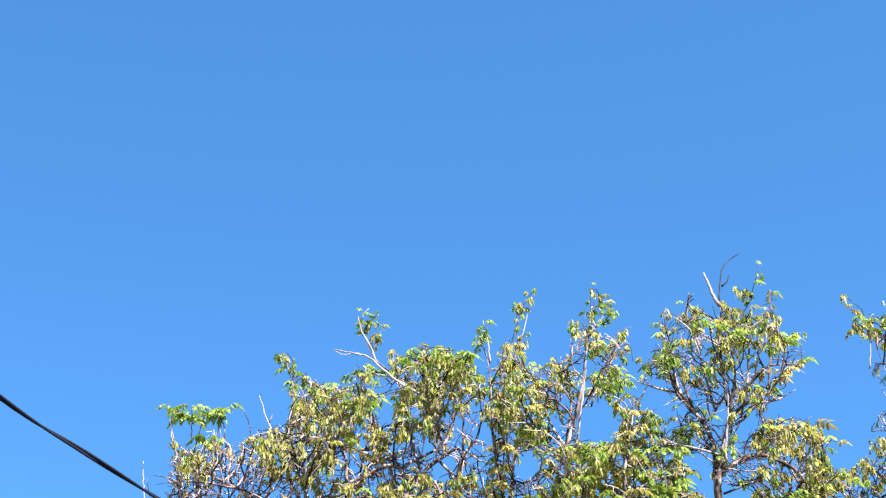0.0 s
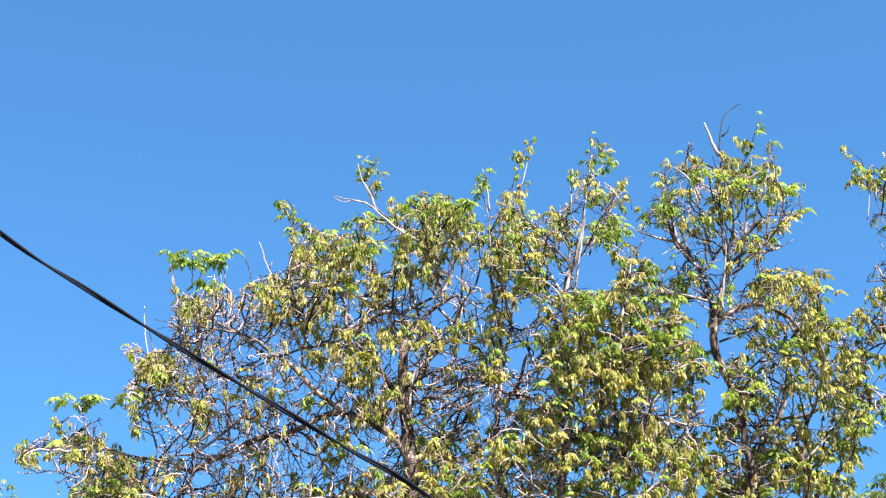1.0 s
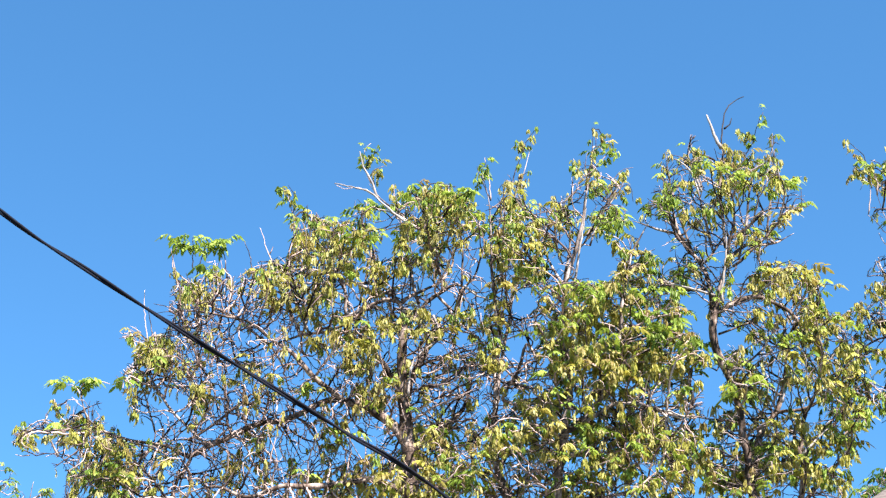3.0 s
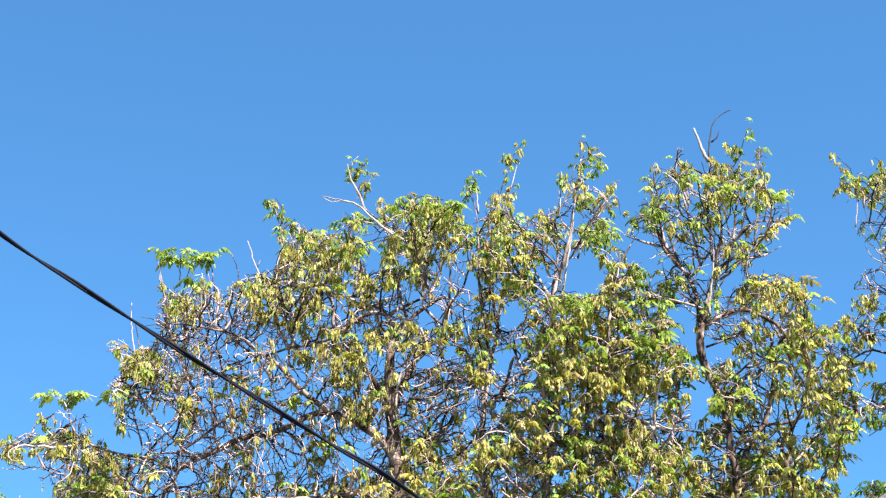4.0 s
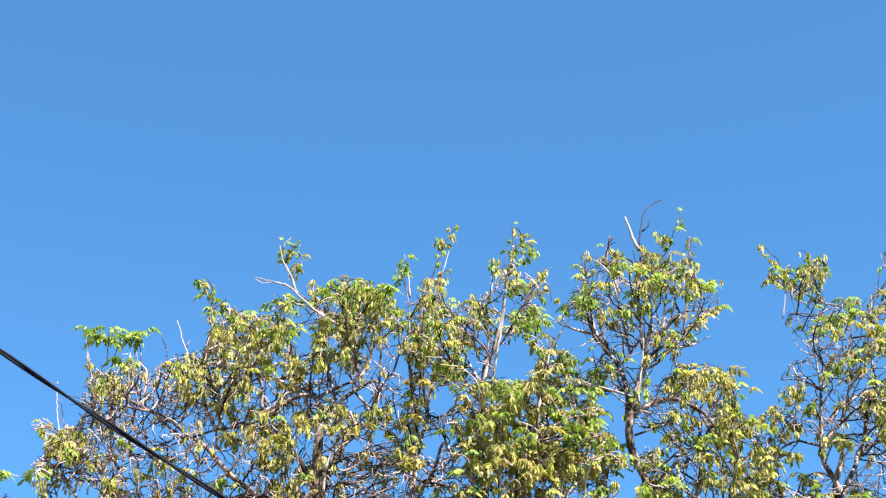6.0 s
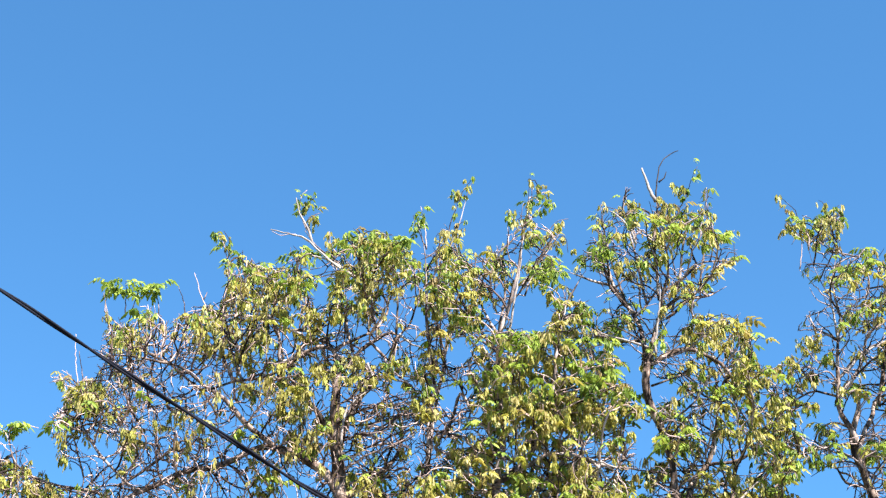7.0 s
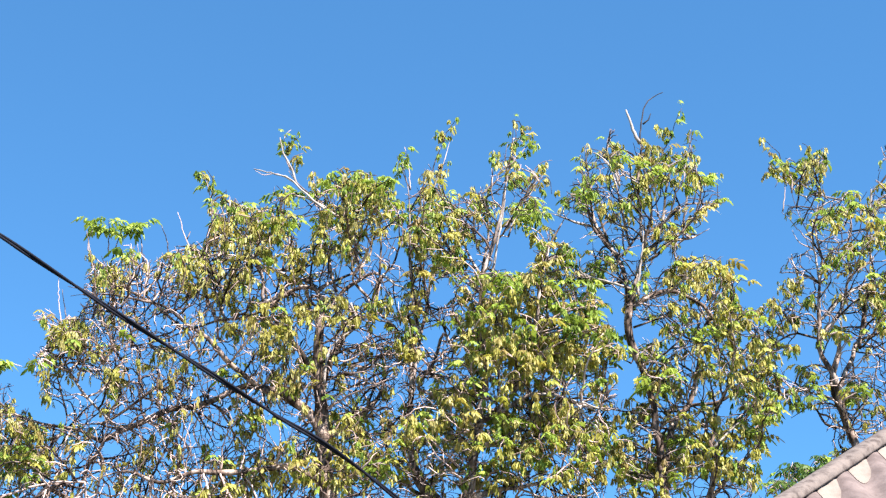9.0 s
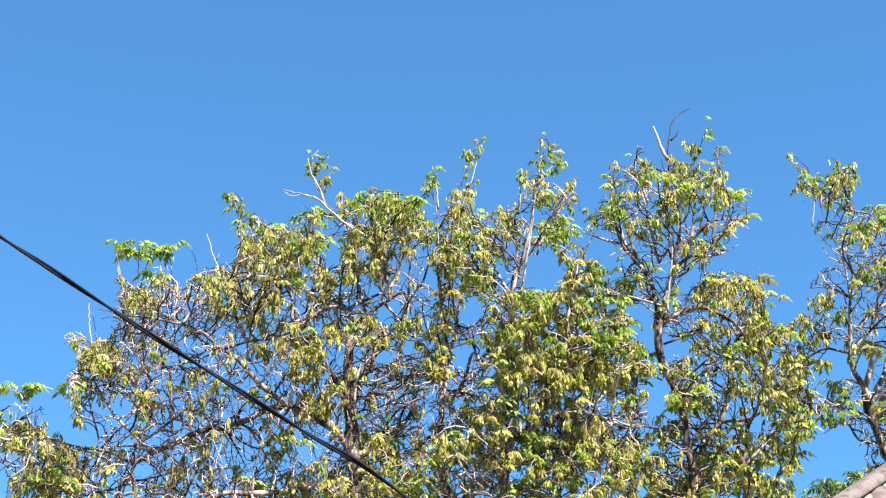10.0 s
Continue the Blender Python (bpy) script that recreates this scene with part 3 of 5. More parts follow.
limb(tree_a, (-0.65, 14.72, 5.96, 0.033), (-0.88, 14.65, 6.01, 0.028), (-1.09, 14.57, 6.14, 0.033), (-1.30, 14.50, 6.32, 0.033), (-1.45, 14.50, 6.45, 0.023), (-1.62, 14.50, 6.57, 0.014), (-1.83, 14.50, 6.74, 0.012), (-2.10, 14.50, 6.82, 0.012), (-2.41, 14.50, 6.86, 0.009), (-2.70, 14.50, 6.83, 0.007))
limb(tree_a, (-0.39, 14.65, 6.06, 0.038), (-0.29, 14.85, 6.39, 0.035), (-0.18, 15.05, 6.68, 0.030), (-0.05, 15.25, 6.93, 0.023), (-0.16, 15.25, 7.07, 0.019), (-0.22, 15.25, 7.19, 0.016), (-0.04, 15.25, 7.34, 0.016), (0.10, 15.25, 7.41, 0.014), (0.29, 15.25, 7.33, 0.014), (0.46, 15.25, 7.36, 0.009))
limb(tree_a, (-0.39, 14.65, 6.89, 0.023), (-0.48, 14.93, 7.17, 0.021), (-0.63, 15.22, 7.30, 0.019), (-0.75, 15.50, 7.50, 0.019), (-0.92, 15.50, 7.51, 0.016), (-1.07, 15.50, 7.62, 0.014), (-1.18, 15.50, 7.72, 0.009))
limb(tree_a, (-0.71, 14.65, 6.98, 0.019), (-0.92, 14.67, 6.87, 0.019), (-0.95, 14.68, 7.13, 0.014), (-1.04, 14.70, 7.31, 0.014), (-1.25, 14.70, 7.29, 0.012), (-1.50, 14.70, 7.35, 0.009))
limb(tree_a, (-0.42, 14.65, 7.00, 0.019), (-0.21, 14.90, 7.21, 0.014), (-0.04, 15.15, 7.42, 0.012), (0.07, 15.40, 7.76, 0.012), (-0.10, 15.40, 8.00, 0.012), (-0.32, 15.40, 8.10, 0.016), (-0.50, 15.40, 8.26, 0.014), (-0.67, 15.40, 8.41, 0.012), (-0.79, 15.40, 8.57, 0.009))
limb(tree_a, (-0.30, 14.65, 5.15, 0.038), (-0.67, 14.57, 5.29, 0.030), (-1.07, 14.48, 5.20, 0.028), (-1.46, 14.40, 5.16, 0.021), (-1.76, 14.40, 5.06, 0.019), (-2.06, 14.40, 5.16, 0.014), (-2.41, 14.40, 5.06, 0.012))
limb(tree_a, (-0.24, 14.65, 4.44, 0.047), (-0.73, 14.97, 4.87, 0.038), (-1.38, 15.28, 5.00, 0.030), (-2.06, 15.60, 5.02, 0.026), (-2.77, 15.60, 5.19, 0.021), (-3.21, 15.60, 5.44, 0.016), (-3.44, 15.60, 5.55, 0.014), (-3.66, 15.60, 5.69, 0.012), (-3.78, 15.60, 5.77, 0.012), (-3.95, 15.60, 5.78, 0.009), (-4.04, 15.60, 5.84, 0.007), (-4.15, 15.60, 5.96, 0.005))
limb(tree_a, (-3.75, 15.60, 5.75, 0.012), (-3.85, 15.60, 5.92, 0.009), (-3.94, 15.60, 6.07, 0.007))
limb(tree_a, (-3.44, 15.60, 5.55, 0.014), (-3.50, 15.59, 5.75, 0.012), (-3.60, 15.59, 5.92, 0.009), (-3.75, 15.58, 6.14, 0.007), (-3.82, 15.58, 6.29, 0.005))
limb(tree_a, (-3.33, 15.60, 5.50, 0.014), (-3.26, 15.60, 5.69, 0.012), (-3.38, 15.60, 5.89, 0.009))
limb(tree_a, (-2.33, 14.75, 5.54, 0.016), (-2.55, 14.77, 5.63, 0.014), (-2.87, 14.78, 5.68, 0.012), (-3.14, 14.80, 5.77, 0.012), (-3.30, 14.80, 5.89, 0.009), (-3.38, 14.80, 6.05, 0.007), (-3.41, 14.80, 6.22, 0.005))
limb(tree_a, (-2.68, 14.75, 5.76, 0.009), (-2.76, 14.80, 5.99, 0.009), (-2.83, 14.85, 6.17, 0.007), (-3.01, 14.90, 6.44, 0.005))
limb(tree_a, (-2.33, 14.75, 5.51, 0.016), (-2.47, 15.00, 5.37, 0.014), (-2.58, 15.25, 5.21, 0.012), (-2.69, 15.50, 5.00, 0.009))
limb(tree_a, (-2.18, 14.75, 5.62, 0.014), (-2.39, 14.70, 5.82, 0.012), (-2.60, 14.65, 6.03, 0.012), (-2.74, 14.60, 6.28, 0.009), (-2.81, 14.60, 6.50, 0.007))
limb(tree_a, (-1.89, 14.75, 6.05, 0.014), (-2.29, 14.77, 5.73, 0.012), (-2.50, 14.78, 5.69, 0.009))
limb(tree_a, (-1.63, 14.65, 6.56, 0.014), (-1.91, 14.70, 6.81, 0.012), (-2.24, 14.75, 7.00, 0.012), (-2.53, 14.80, 7.14, 0.009), (-2.62, 14.80, 7.43, 0.007), (-2.66, 14.80, 7.60, 0.005))
limb(tree_a, (-1.37, 14.65, 6.67, 0.016), (-1.50, 14.83, 7.08, 0.014), (-1.42, 15.02, 7.44, 0.012), (-1.39, 15.20, 7.81, 0.009), (-1.51, 15.20, 8.12, 0.007))
limb(tree_a, (-0.34, 14.65, 5.57, 0.033), (-0.00, 15.00, 5.88, 0.023), (0.19, 15.35, 6.26, 0.019), (0.23, 15.70, 6.66, 0.014), (0.06, 15.70, 6.96, 0.012), (0.10, 15.70, 7.26, 0.009))
limb(tree_b, (1.04, 14.90, 1.41, 0.117), (1.05, 14.90, 3.00, 0.103), (0.90, 14.90, 4.48, 0.084), (0.74, 14.90, 4.99, 0.061), (0.56, 14.90, 5.21, 0.047), (0.48, 14.90, 5.53, 0.038), (0.45, 14.90, 5.90, 0.028), (0.47, 14.90, 6.35, 0.026), (0.52, 14.90, 6.74, 0.026), (0.46, 14.90, 7.09, 0.026), (0.44, 14.90, 7.55, 0.023), (0.42, 14.90, 7.85, 0.019), (0.42, 14.90, 8.15, 0.014), (0.35, 14.90, 8.46, 0.009))
limb(tree_b, (0.90, 14.90, 4.48, 0.075), (0.99, 14.80, 5.07, 0.056), (1.05, 14.70, 5.52, 0.047), (1.09, 14.60, 5.81, 0.040), (1.15, 14.60, 6.19, 0.028), (1.11, 14.60, 6.58, 0.023), (1.10, 14.60, 6.86, 0.021), (1.12, 14.60, 7.14, 0.021), (1.23, 14.60, 7.48, 0.019), (1.29, 14.60, 7.77, 0.016), (1.34, 14.60, 8.07, 0.014), (1.41, 14.60, 8.37, 0.009), (1.44, 14.60, 8.77, 0.007))
limb(tree_b, (1.09, 14.62, 5.74, 0.033), (1.29, 14.58, 5.86, 0.030), (1.51, 14.54, 6.17, 0.023), (1.60, 14.50, 6.54, 0.021), (1.63, 14.50, 6.81, 0.021), (1.68, 14.50, 7.15, 0.019), (1.75, 14.50, 7.44, 0.014))
limb(tree_b, (0.47, 14.90, 6.07, 0.021), (0.55, 15.07, 6.57, 0.019), (0.62, 15.23, 7.09, 0.014), (0.69, 15.40, 7.57, 0.012), (0.64, 15.40, 8.00, 0.012), (0.68, 15.40, 8.37, 0.009), (0.77, 15.40, 8.62, 0.007), (0.87, 15.40, 9.00, 0.005), (0.94, 15.40, 9.20, 0.005))
limb(tree_b, (0.53, 14.92, 6.13, 0.019), (0.67, 14.81, 6.37, 0.016), (0.75, 14.71, 6.61, 0.014), (0.87, 14.60, 6.36, 0.012), (0.95, 14.60, 6.58, 0.009))
limb(tree_b, (1.09, 14.62, 5.74, 0.023), (1.39, 14.55, 5.90, 0.021), (1.65, 14.47, 5.98, 0.019), (1.89, 14.40, 5.90, 0.016), (2.09, 14.40, 5.84, 0.014), (2.35, 14.40, 5.82, 0.009))
limb(tree_b, (1.05, 14.70, 5.52, 0.030), (1.47, 14.97, 5.70, 0.026), (1.79, 15.23, 6.16, 0.021), (2.00, 15.50, 6.58, 0.019), (2.13, 15.50, 6.87, 0.016), (2.18, 15.50, 7.17, 0.012), (2.10, 15.50, 7.41, 0.009))
limb(tree_b, (0.99, 14.80, 5.07, 0.028), (1.46, 15.10, 5.24, 0.019), (1.93, 15.40, 5.42, 0.016), (2.36, 15.70, 5.66, 0.014), (2.70, 15.70, 5.74, 0.009))
limb(tree_b, (0.74, 14.90, 4.99, 0.033), (0.47, 15.17, 5.27, 0.023), (0.27, 15.43, 5.67, 0.019), (0.19, 15.70, 6.20, 0.014))
limb(tree_b, (1.12, 14.60, 7.14, 0.014), (1.00, 14.83, 7.46, 0.012), (0.96, 15.07, 7.85, 0.009), (1.07, 15.30, 8.26, 0.007))
limb(tree_b, (1.23, 14.60, 7.48, 0.009), (1.43, 14.63, 7.79, 0.007), (1.55, 14.67, 8.04, 0.007), (1.73, 14.70, 8.29, 0.005))
limb(tree_c, (2.58, 14.55, 1.40, 0.090), (2.68, 14.55, 2.95, 0.075), (2.75, 14.55, 4.39, 0.055), (2.75, 14.55, 5.10, 0.040), (2.72, 14.55, 5.62, 0.033), (2.68, 14.55, 6.00, 0.031), (2.61, 14.55, 6.21, 0.035), (2.53, 14.55, 6.46, 0.038), (2.49, 14.55, 6.71, 0.040), (2.53, 14.55, 6.93, 0.040), (2.58, 14.55, 7.16, 0.030), (2.65, 14.55, 7.39, 0.026), (2.71, 14.55, 7.62, 0.023), (2.76, 14.55, 7.97, 0.019), (2.70, 14.55, 8.27, 0.014), (2.68, 14.55, 8.57, 0.012))
limb(tree_c, (2.49, 14.55, 6.85, 0.028), (2.52, 14.77, 7.19, 0.023), (2.50, 14.98, 7.48, 0.021), (2.45, 15.20, 7.74, 0.021), (2.35, 15.20, 7.89, 0.019), (2.28, 15.20, 8.11, 0.014), (2.25, 15.20, 8.45, 0.009), (2.23, 15.20, 8.64, 0.007))
limb(tree_c, (2.53, 14.55, 6.88, 0.026), (2.70, 14.62, 7.01, 0.023), (2.90, 14.68, 7.09, 0.021), (3.08, 14.75, 7.09, 0.016), (3.26, 14.75, 6.97, 0.019), (3.33, 14.75, 6.86, 0.016), (3.41, 14.75, 6.66, 0.014))
limb(tree_c, (2.75, 14.55, 5.10, 0.033), (2.85, 14.80, 5.53, 0.030), (2.98, 15.05, 5.87, 0.028), (3.18, 15.30, 6.13, 0.026), (3.27, 15.30, 6.39, 0.021), (3.31, 15.30, 6.68, 0.016), (3.39, 15.30, 6.97, 0.014))
limb(tree_c, (2.75, 14.55, 4.39, 0.042), (3.13, 14.60, 5.00, 0.028), (3.26, 14.65, 5.43, 0.028), (3.21, 14.70, 5.66, 0.021), (3.20, 14.70, 5.87, 0.016), (2.93, 14.70, 6.04, 0.012))
limb(tree_c, (3.26, 14.65, 5.43, 0.021), (3.37, 14.73, 5.67, 0.021), (3.54, 14.82, 5.82, 0.019), (3.71, 14.90, 6.04, 0.014), (3.85, 14.90, 6.37, 0.009))
limb(tree_c, (3.25, 14.68, 5.54, 0.019), (3.28, 14.65, 5.86, 0.019), (3.36, 14.62, 6.01, 0.016), (3.45, 14.60, 6.22, 0.009))
limb(tree_c, (2.65, 14.55, 7.39, 0.016), (2.92, 14.83, 7.68, 0.014), (3.14, 15.12, 7.79, 0.014), (3.38, 15.40, 7.97, 0.012), (3.51, 15.40, 8.04, 0.007))
limb(tree_c, (2.71, 14.55, 7.62, 0.014), (2.95, 14.60, 7.82, 0.012), (3.13, 14.65, 7.98, 0.009), (3.42, 14.70, 8.02, 0.007))
limb(tree_c, (2.52, 14.77, 7.19, 0.016), (2.30, 14.88, 7.23, 0.014), (2.10, 14.99, 7.36, 0.016), (2.10, 15.10, 7.56, 0.009))
limb(tree_c, (2.35, 15.20, 7.93, 0.014), (2.09, 15.13, 7.96, 0.012), (1.84, 15.07, 8.03, 0.007))
limb(tree_c, (3.18, 15.30, 6.13, 0.019), (3.54, 15.30, 6.21, 0.014), (3.78, 15.30, 6.50, 0.012), (3.92, 15.30, 6.79, 0.009))
limb(tree_c, (3.13, 14.60, 5.00, 0.021), (3.49, 14.90, 5.39, 0.016), (3.79, 15.20, 5.68, 0.012))
limb(tree_d, (4.60, 14.60, 1.42, 0.074), (4.71, 14.60, 3.01, 0.064), (4.73, 14.60, 4.73, 0.050), (4.63, 14.60, 5.36, 0.040), (4.53, 14.60, 5.67, 0.037), (4.47, 14.60, 5.89, 0.037), (4.44, 14.60, 6.11, 0.037), (4.39, 14.60, 6.30, 0.034), (4.30, 14.60, 6.49, 0.024), (4.31, 14.60, 6.72, 0.025), (4.32, 14.60, 6.95, 0.025), (4.35, 14.60, 7.18, 0.022), (4.41, 14.60, 7.41, 0.015), (4.34, 14.60, 7.59, 0.014), (4.27, 14.60, 7.73, 0.010), (4.20, 14.60, 7.94, 0.009), (4.15, 14.60, 8.18, 0.006))
limb(tree_d, (4.44, 14.60, 6.11, 0.024), (4.66, 14.83, 6.47, 0.020), (4.84, 15.07, 6.75, 0.020), (4.99, 15.30, 7.04, 0.015), (5.04, 15.30, 7.28, 0.012), (5.13, 15.30, 7.58, 0.010), (5.11, 15.30, 7.95, 0.014), (5.17, 15.30, 8.27, 0.009), (5.21, 15.30, 8.46, 0.005))
limb(tree_d, (4.34, 14.60, 6.66, 0.019), (4.47, 14.63, 6.79, 0.015), (4.61, 14.67, 7.04, 0.014), (4.70, 14.70, 7.28, 0.012), (4.85, 14.70, 7.40, 0.010), (5.03, 14.70, 7.59, 0.009))
limb(tree_d, (4.34, 14.60, 7.18, 0.015), (4.26, 14.80, 7.34, 0.012), (4.24, 15.00, 7.50, 0.009), (4.28, 15.20, 7.70, 0.005))
limb(tree_d, (4.41, 14.60, 7.41, 0.012), (4.39, 14.67, 7.67, 0.010), (4.41, 14.73, 7.88, 0.009), (4.49, 14.80, 8.16, 0.005))
limb(tree_d, (4.70, 14.70, 7.28, 0.012), (4.77, 14.93, 7.67, 0.009), (4.91, 15.17, 8.08, 0.006), (4.97, 15.40, 8.40, 0.005))
limb(tree_d, (4.63, 14.60, 5.36, 0.022), (4.93, 14.60, 5.68, 0.020), (5.18, 14.60, 6.07, 0.017), (5.35, 14.60, 6.63, 0.014), (5.35, 14.60, 7.20, 0.010), (5.25, 14.60, 7.79, 0.009), (5.16, 14.60, 8.33, 0.006), (5.10, 14.60, 8.64, 0.005))
limb(tree_d, (4.53, 14.60, 5.73, 0.015), (4.36, 14.80, 5.84, 0.014), (4.32, 15.00, 6.06, 0.009), (4.15, 15.20, 6.00, 0.006))
limb(tree_d, (4.39, 14.60, 6.30, 0.014), (4.33, 14.90, 6.45, 0.010), (4.27, 15.20, 6.46, 0.009), (4.25, 15.50, 6.38, 0.006), (4.16, 15.50, 6.61, 0.005))
limb(tree_d, (4.84, 15.07, 6.75, 0.014), (5.10, 15.14, 6.87, 0.012), (5.41, 15.22, 6.90, 0.009))

limb(tree_d, (4.62, 14.75, 5.63, 0.030), (4.55, 14.75, 5.90, 0.032), (4.46, 14.75, 6.14, 0.030), (4.47, 14.75, 6.34, 0.030), (4.54, 14.75, 6.51, 0.024), (4.54, 14.75, 6.73, 0.016))
limb(tree_d, (4.74, 14.75, 6.57, 0.016), (4.78, 14.75, 6.80, 0.018), (4.82, 14.75, 6.97, 0.018), (4.88, 14.75, 7.12, 0.016), (4.96, 14.75, 7.26, 0.012))
limb(tree_d, (4.31, 14.75, 6.78, 0.014), (4.44, 14.75, 6.90, 0.016), (4.58, 14.75, 7.05, 0.018), (4.75, 14.75, 7.17, 0.016), (4.90, 14.75, 7.24, 0.012))
# Swollen limb added in place of a dark bird-like shape in the crown.
limb(tree_a, (-0.09, 14.75, 7.12, 0.012), (0.08, 14.75, 6.96, 0.016), (0.13, 14.75, 7.07, 0.028), (0.17, 14.75, 7.17, 0.022), (0.23, 14.75, 7.25, 0.010))
limb(tree_a, (-0.51, 14.75, 6.29, 0.024), (-0.60, 14.75, 6.44, 0.026), (-0.71, 14.75, 6.58, 0.020), (-0.80, 14.75, 6.70, 0.012), (-0.89, 14.75, 6.81, 0.008))
limb(tree_c, (2.68, 14.70, 7.59, 0.018), (2.68, 14.70, 7.88, 0.016), (2.67, 14.70, 8.22, 0.013), (2.71, 14.70, 8.49, 0.009))
limb(tree_c, (2.82, 14.80, 7.51, 0.014), (2.92, 14.80, 7.93, 0.012), (2.98, 14.80, 8.27, 0.009), (3.08, 14.80, 8.61, 0.006))
limb(tree_c, (3.14, 14.90, 7.83, 0.011), (3.17, 14.90, 8.08, 0.009), (3.23, 14.90, 8.42, 0.007), (3.27, 14.90, 8.73, 0.005))
limb(tree_c, (2.43, 15.00, 7.61, 0.014), (2.33, 15.00, 7.94, 0.012), (2.24, 15.00, 8.24, 0.009), (2.21, 15.00, 8.55, 0.007), (2.20, 15.00, 8.75, 0.005))
limb(tree_c, (2.60, 14.90, 7.61, 0.014), (2.52, 14.90, 8.03, 0.011), (2.45, 14.90, 8.42, 0.008), (2.37, 14.90, 8.56, 0.006), (2.28, 14.90, 8.63, 0.005))
limb(tree_c, (2.72, 14.60, 7.36, 0.015), (2.85, 14.60, 7.48, 0.016), (2.99, 14.60, 7.59, 0.014), (3.18, 14.60, 7.81, 0.012), (3.28, 14.60, 7.92, 0.010), (3.49, 14.60, 7.99, 0.006))
limb(tree_c, (2.69, 14.70, 7.74, 0.012), (2.57, 14.70, 7.56, 0.013), (2.47, 14.70, 7.43, 0.014), (2.32, 14.70, 7.57, 0.013), (2.23, 14.70, 7.70, 0.011), (2.16, 14.70, 7.84, 0.008))
limb(tree_b, (1.39, 14.80, 7.65, 0.009), (1.50, 14.80, 7.95, 0.008), (1.61, 14.80, 8.12, 0.007), (1.74, 14.80, 8.32, 0.005))
limb(tree_b, (1.64, 14.70, 6.64, 0.020), (1.68, 14.70, 6.92, 0.020), (1.70, 14.70, 7.21, 0.018), (1.75, 14.70, 7.44, 0.013), (1.84, 14.70, 7.65, 0.009), (1.99, 14.70, 7.90, 0.006))
limb(tree_b, (1.16, 14.90, 6.98, 0.016), (1.15, 14.90, 7.33, 0.013), (1.20, 14.90, 7.62, 0.010), (1.19, 14.90, 7.98, 0.008), (1.13, 14.90, 8.22, 0.006))
limb(tree_b, (1.12, 14.80, 7.46, 0.009), (1.06, 14.80, 7.70, 0.008), (1.07, 14.80, 8.00, 0.006), (1.02, 14.80, 8.16, 0.005))
limb(tree_a, (-0.92, 14.90, 6.92, 0.016), (-0.99, 14.90, 7.24, 0.014), (-1.07, 14.90, 7.44, 0.010), (-1.12, 14.90, 7.67, 0.008), (-1.18, 14.90, 7.85, 0.006))
limb(tree_a, (-0.26, 14.90, 7.08, 0.016), (-0.32, 14.90, 7.34, 0.012), (-0.37, 14.90, 7.58, 0.010), (-0.41, 14.90, 7.78, 0.007), (-0.52, 14.90, 8.29, 0.005))
limb(tree_a, (-0.04, 14.80, 7.17, 0.014), (-0.08, 14.80, 7.43, 0.011), (-0.11, 14.80, 7.66, 0.009), (-0.19, 14.80, 7.96, 0.007), (-0.20, 14.80, 8.14, 0.005))
limb(tree_a, (0.15, 14.90, 7.27, 0.013), (0.17, 14.90, 7.56, 0.010), (0.14, 14.90, 7.80, 0.008), (0.07, 14.90, 8.07, 0.006), (0.04, 14.90, 8.25, 0.005))
limb(tree_a, (-1.27, 14.70, 6.67, 0.013), (-1.37, 14.70, 6.92, 0.011), (-1.46, 14.70, 7.17, 0.008), (-1.51, 14.70, 7.34, 0.006))
limb(tree_a, (-0.60, 14.70, 7.03, 0.013), (-0.68, 14.70, 7.31, 0.010), (-0.73, 14.70, 7.54, 0.008), (-0.79, 14.70, 7.78, 0.006))
limb(tree_d, (4.35, 14.80, 6.68, 0.014), (4.16, 14.80, 6.73, 0.011), (3.97, 14.80, 6.64, 0.009), (3.85, 14.80, 6.55, 0.006))
limb(tree_d, (4.46, 14.70, 6.21, 0.014), (4.20, 14.70, 6.14, 0.011), (4.00, 14.70, 6.08, 0.009), (3.82, 14.70, 5.99, 0.006))
limb(tree_d, (4.18, 14.90, 6.76, 0.009), (4.11, 14.90, 6.92, 0.007), (4.01, 14.90, 7.02, 0.005))
limb(tree_c, (2.62, 14.80, 6.53, 0.012), (2.54, 14.80, 6.39, 0.009), (2.45, 14.80, 6.44, 0.006))
limb(tree_c, (2.79, 14.70, 5.84, 0.012), (2.61, 14.70, 5.88, 0.010), (2.41, 14.70, 5.89, 0.007), (2.27, 14.70, 5.92, 0.005))
limb(tree_c, (3.30, 14.70, 5.48, 0.014), (3.55, 14.70, 5.67, 0.011), (3.70, 14.70, 5.78, 0.009), (3.78, 14.70, 5.95, 0.006))
limb(tree_c, (3.43, 14.60, 5.35, 0.012), (3.58, 14.60, 5.48, 0.009), (3.67, 14.60, 5.62, 0.006))
limb(tree_c, (2.58, 14.80, 6.75, 0.012), (2.74, 14.80, 6.82, 0.009), (2.94, 14.80, 6.89, 0.006))
sprig(tree_a, "green_tuft", (-2.47, 14.90, 7.27), (-2.65, 14.90, 7.45), (-2.63, 14.90, 7.63), (-2.61, 14.90, 7.76))
sprig(tree_a, "green_tuft", (-2.45, 14.88, 7.38), (-2.46, 14.88, 7.62), (-2.47, 14.88, 7.76))
sprig(tree_a, "green_tuft", (-2.42, 14.90, 7.33), (-2.37, 14.90, 7.57), (-2.32, 14.90, 7.74))
sprig(tree_a, "green_tuft", (-2.13, 14.95, 7.35), (-2.16, 14.95, 7.59), (-2.21, 14.95, 7.77))
sprig(tree_a, "green", (-1.46, 15.00, 7.79), (-1.53, 15.00, 8.09), (-1.59, 15.00, 8.30), (-1.68, 15.00, 8.34))
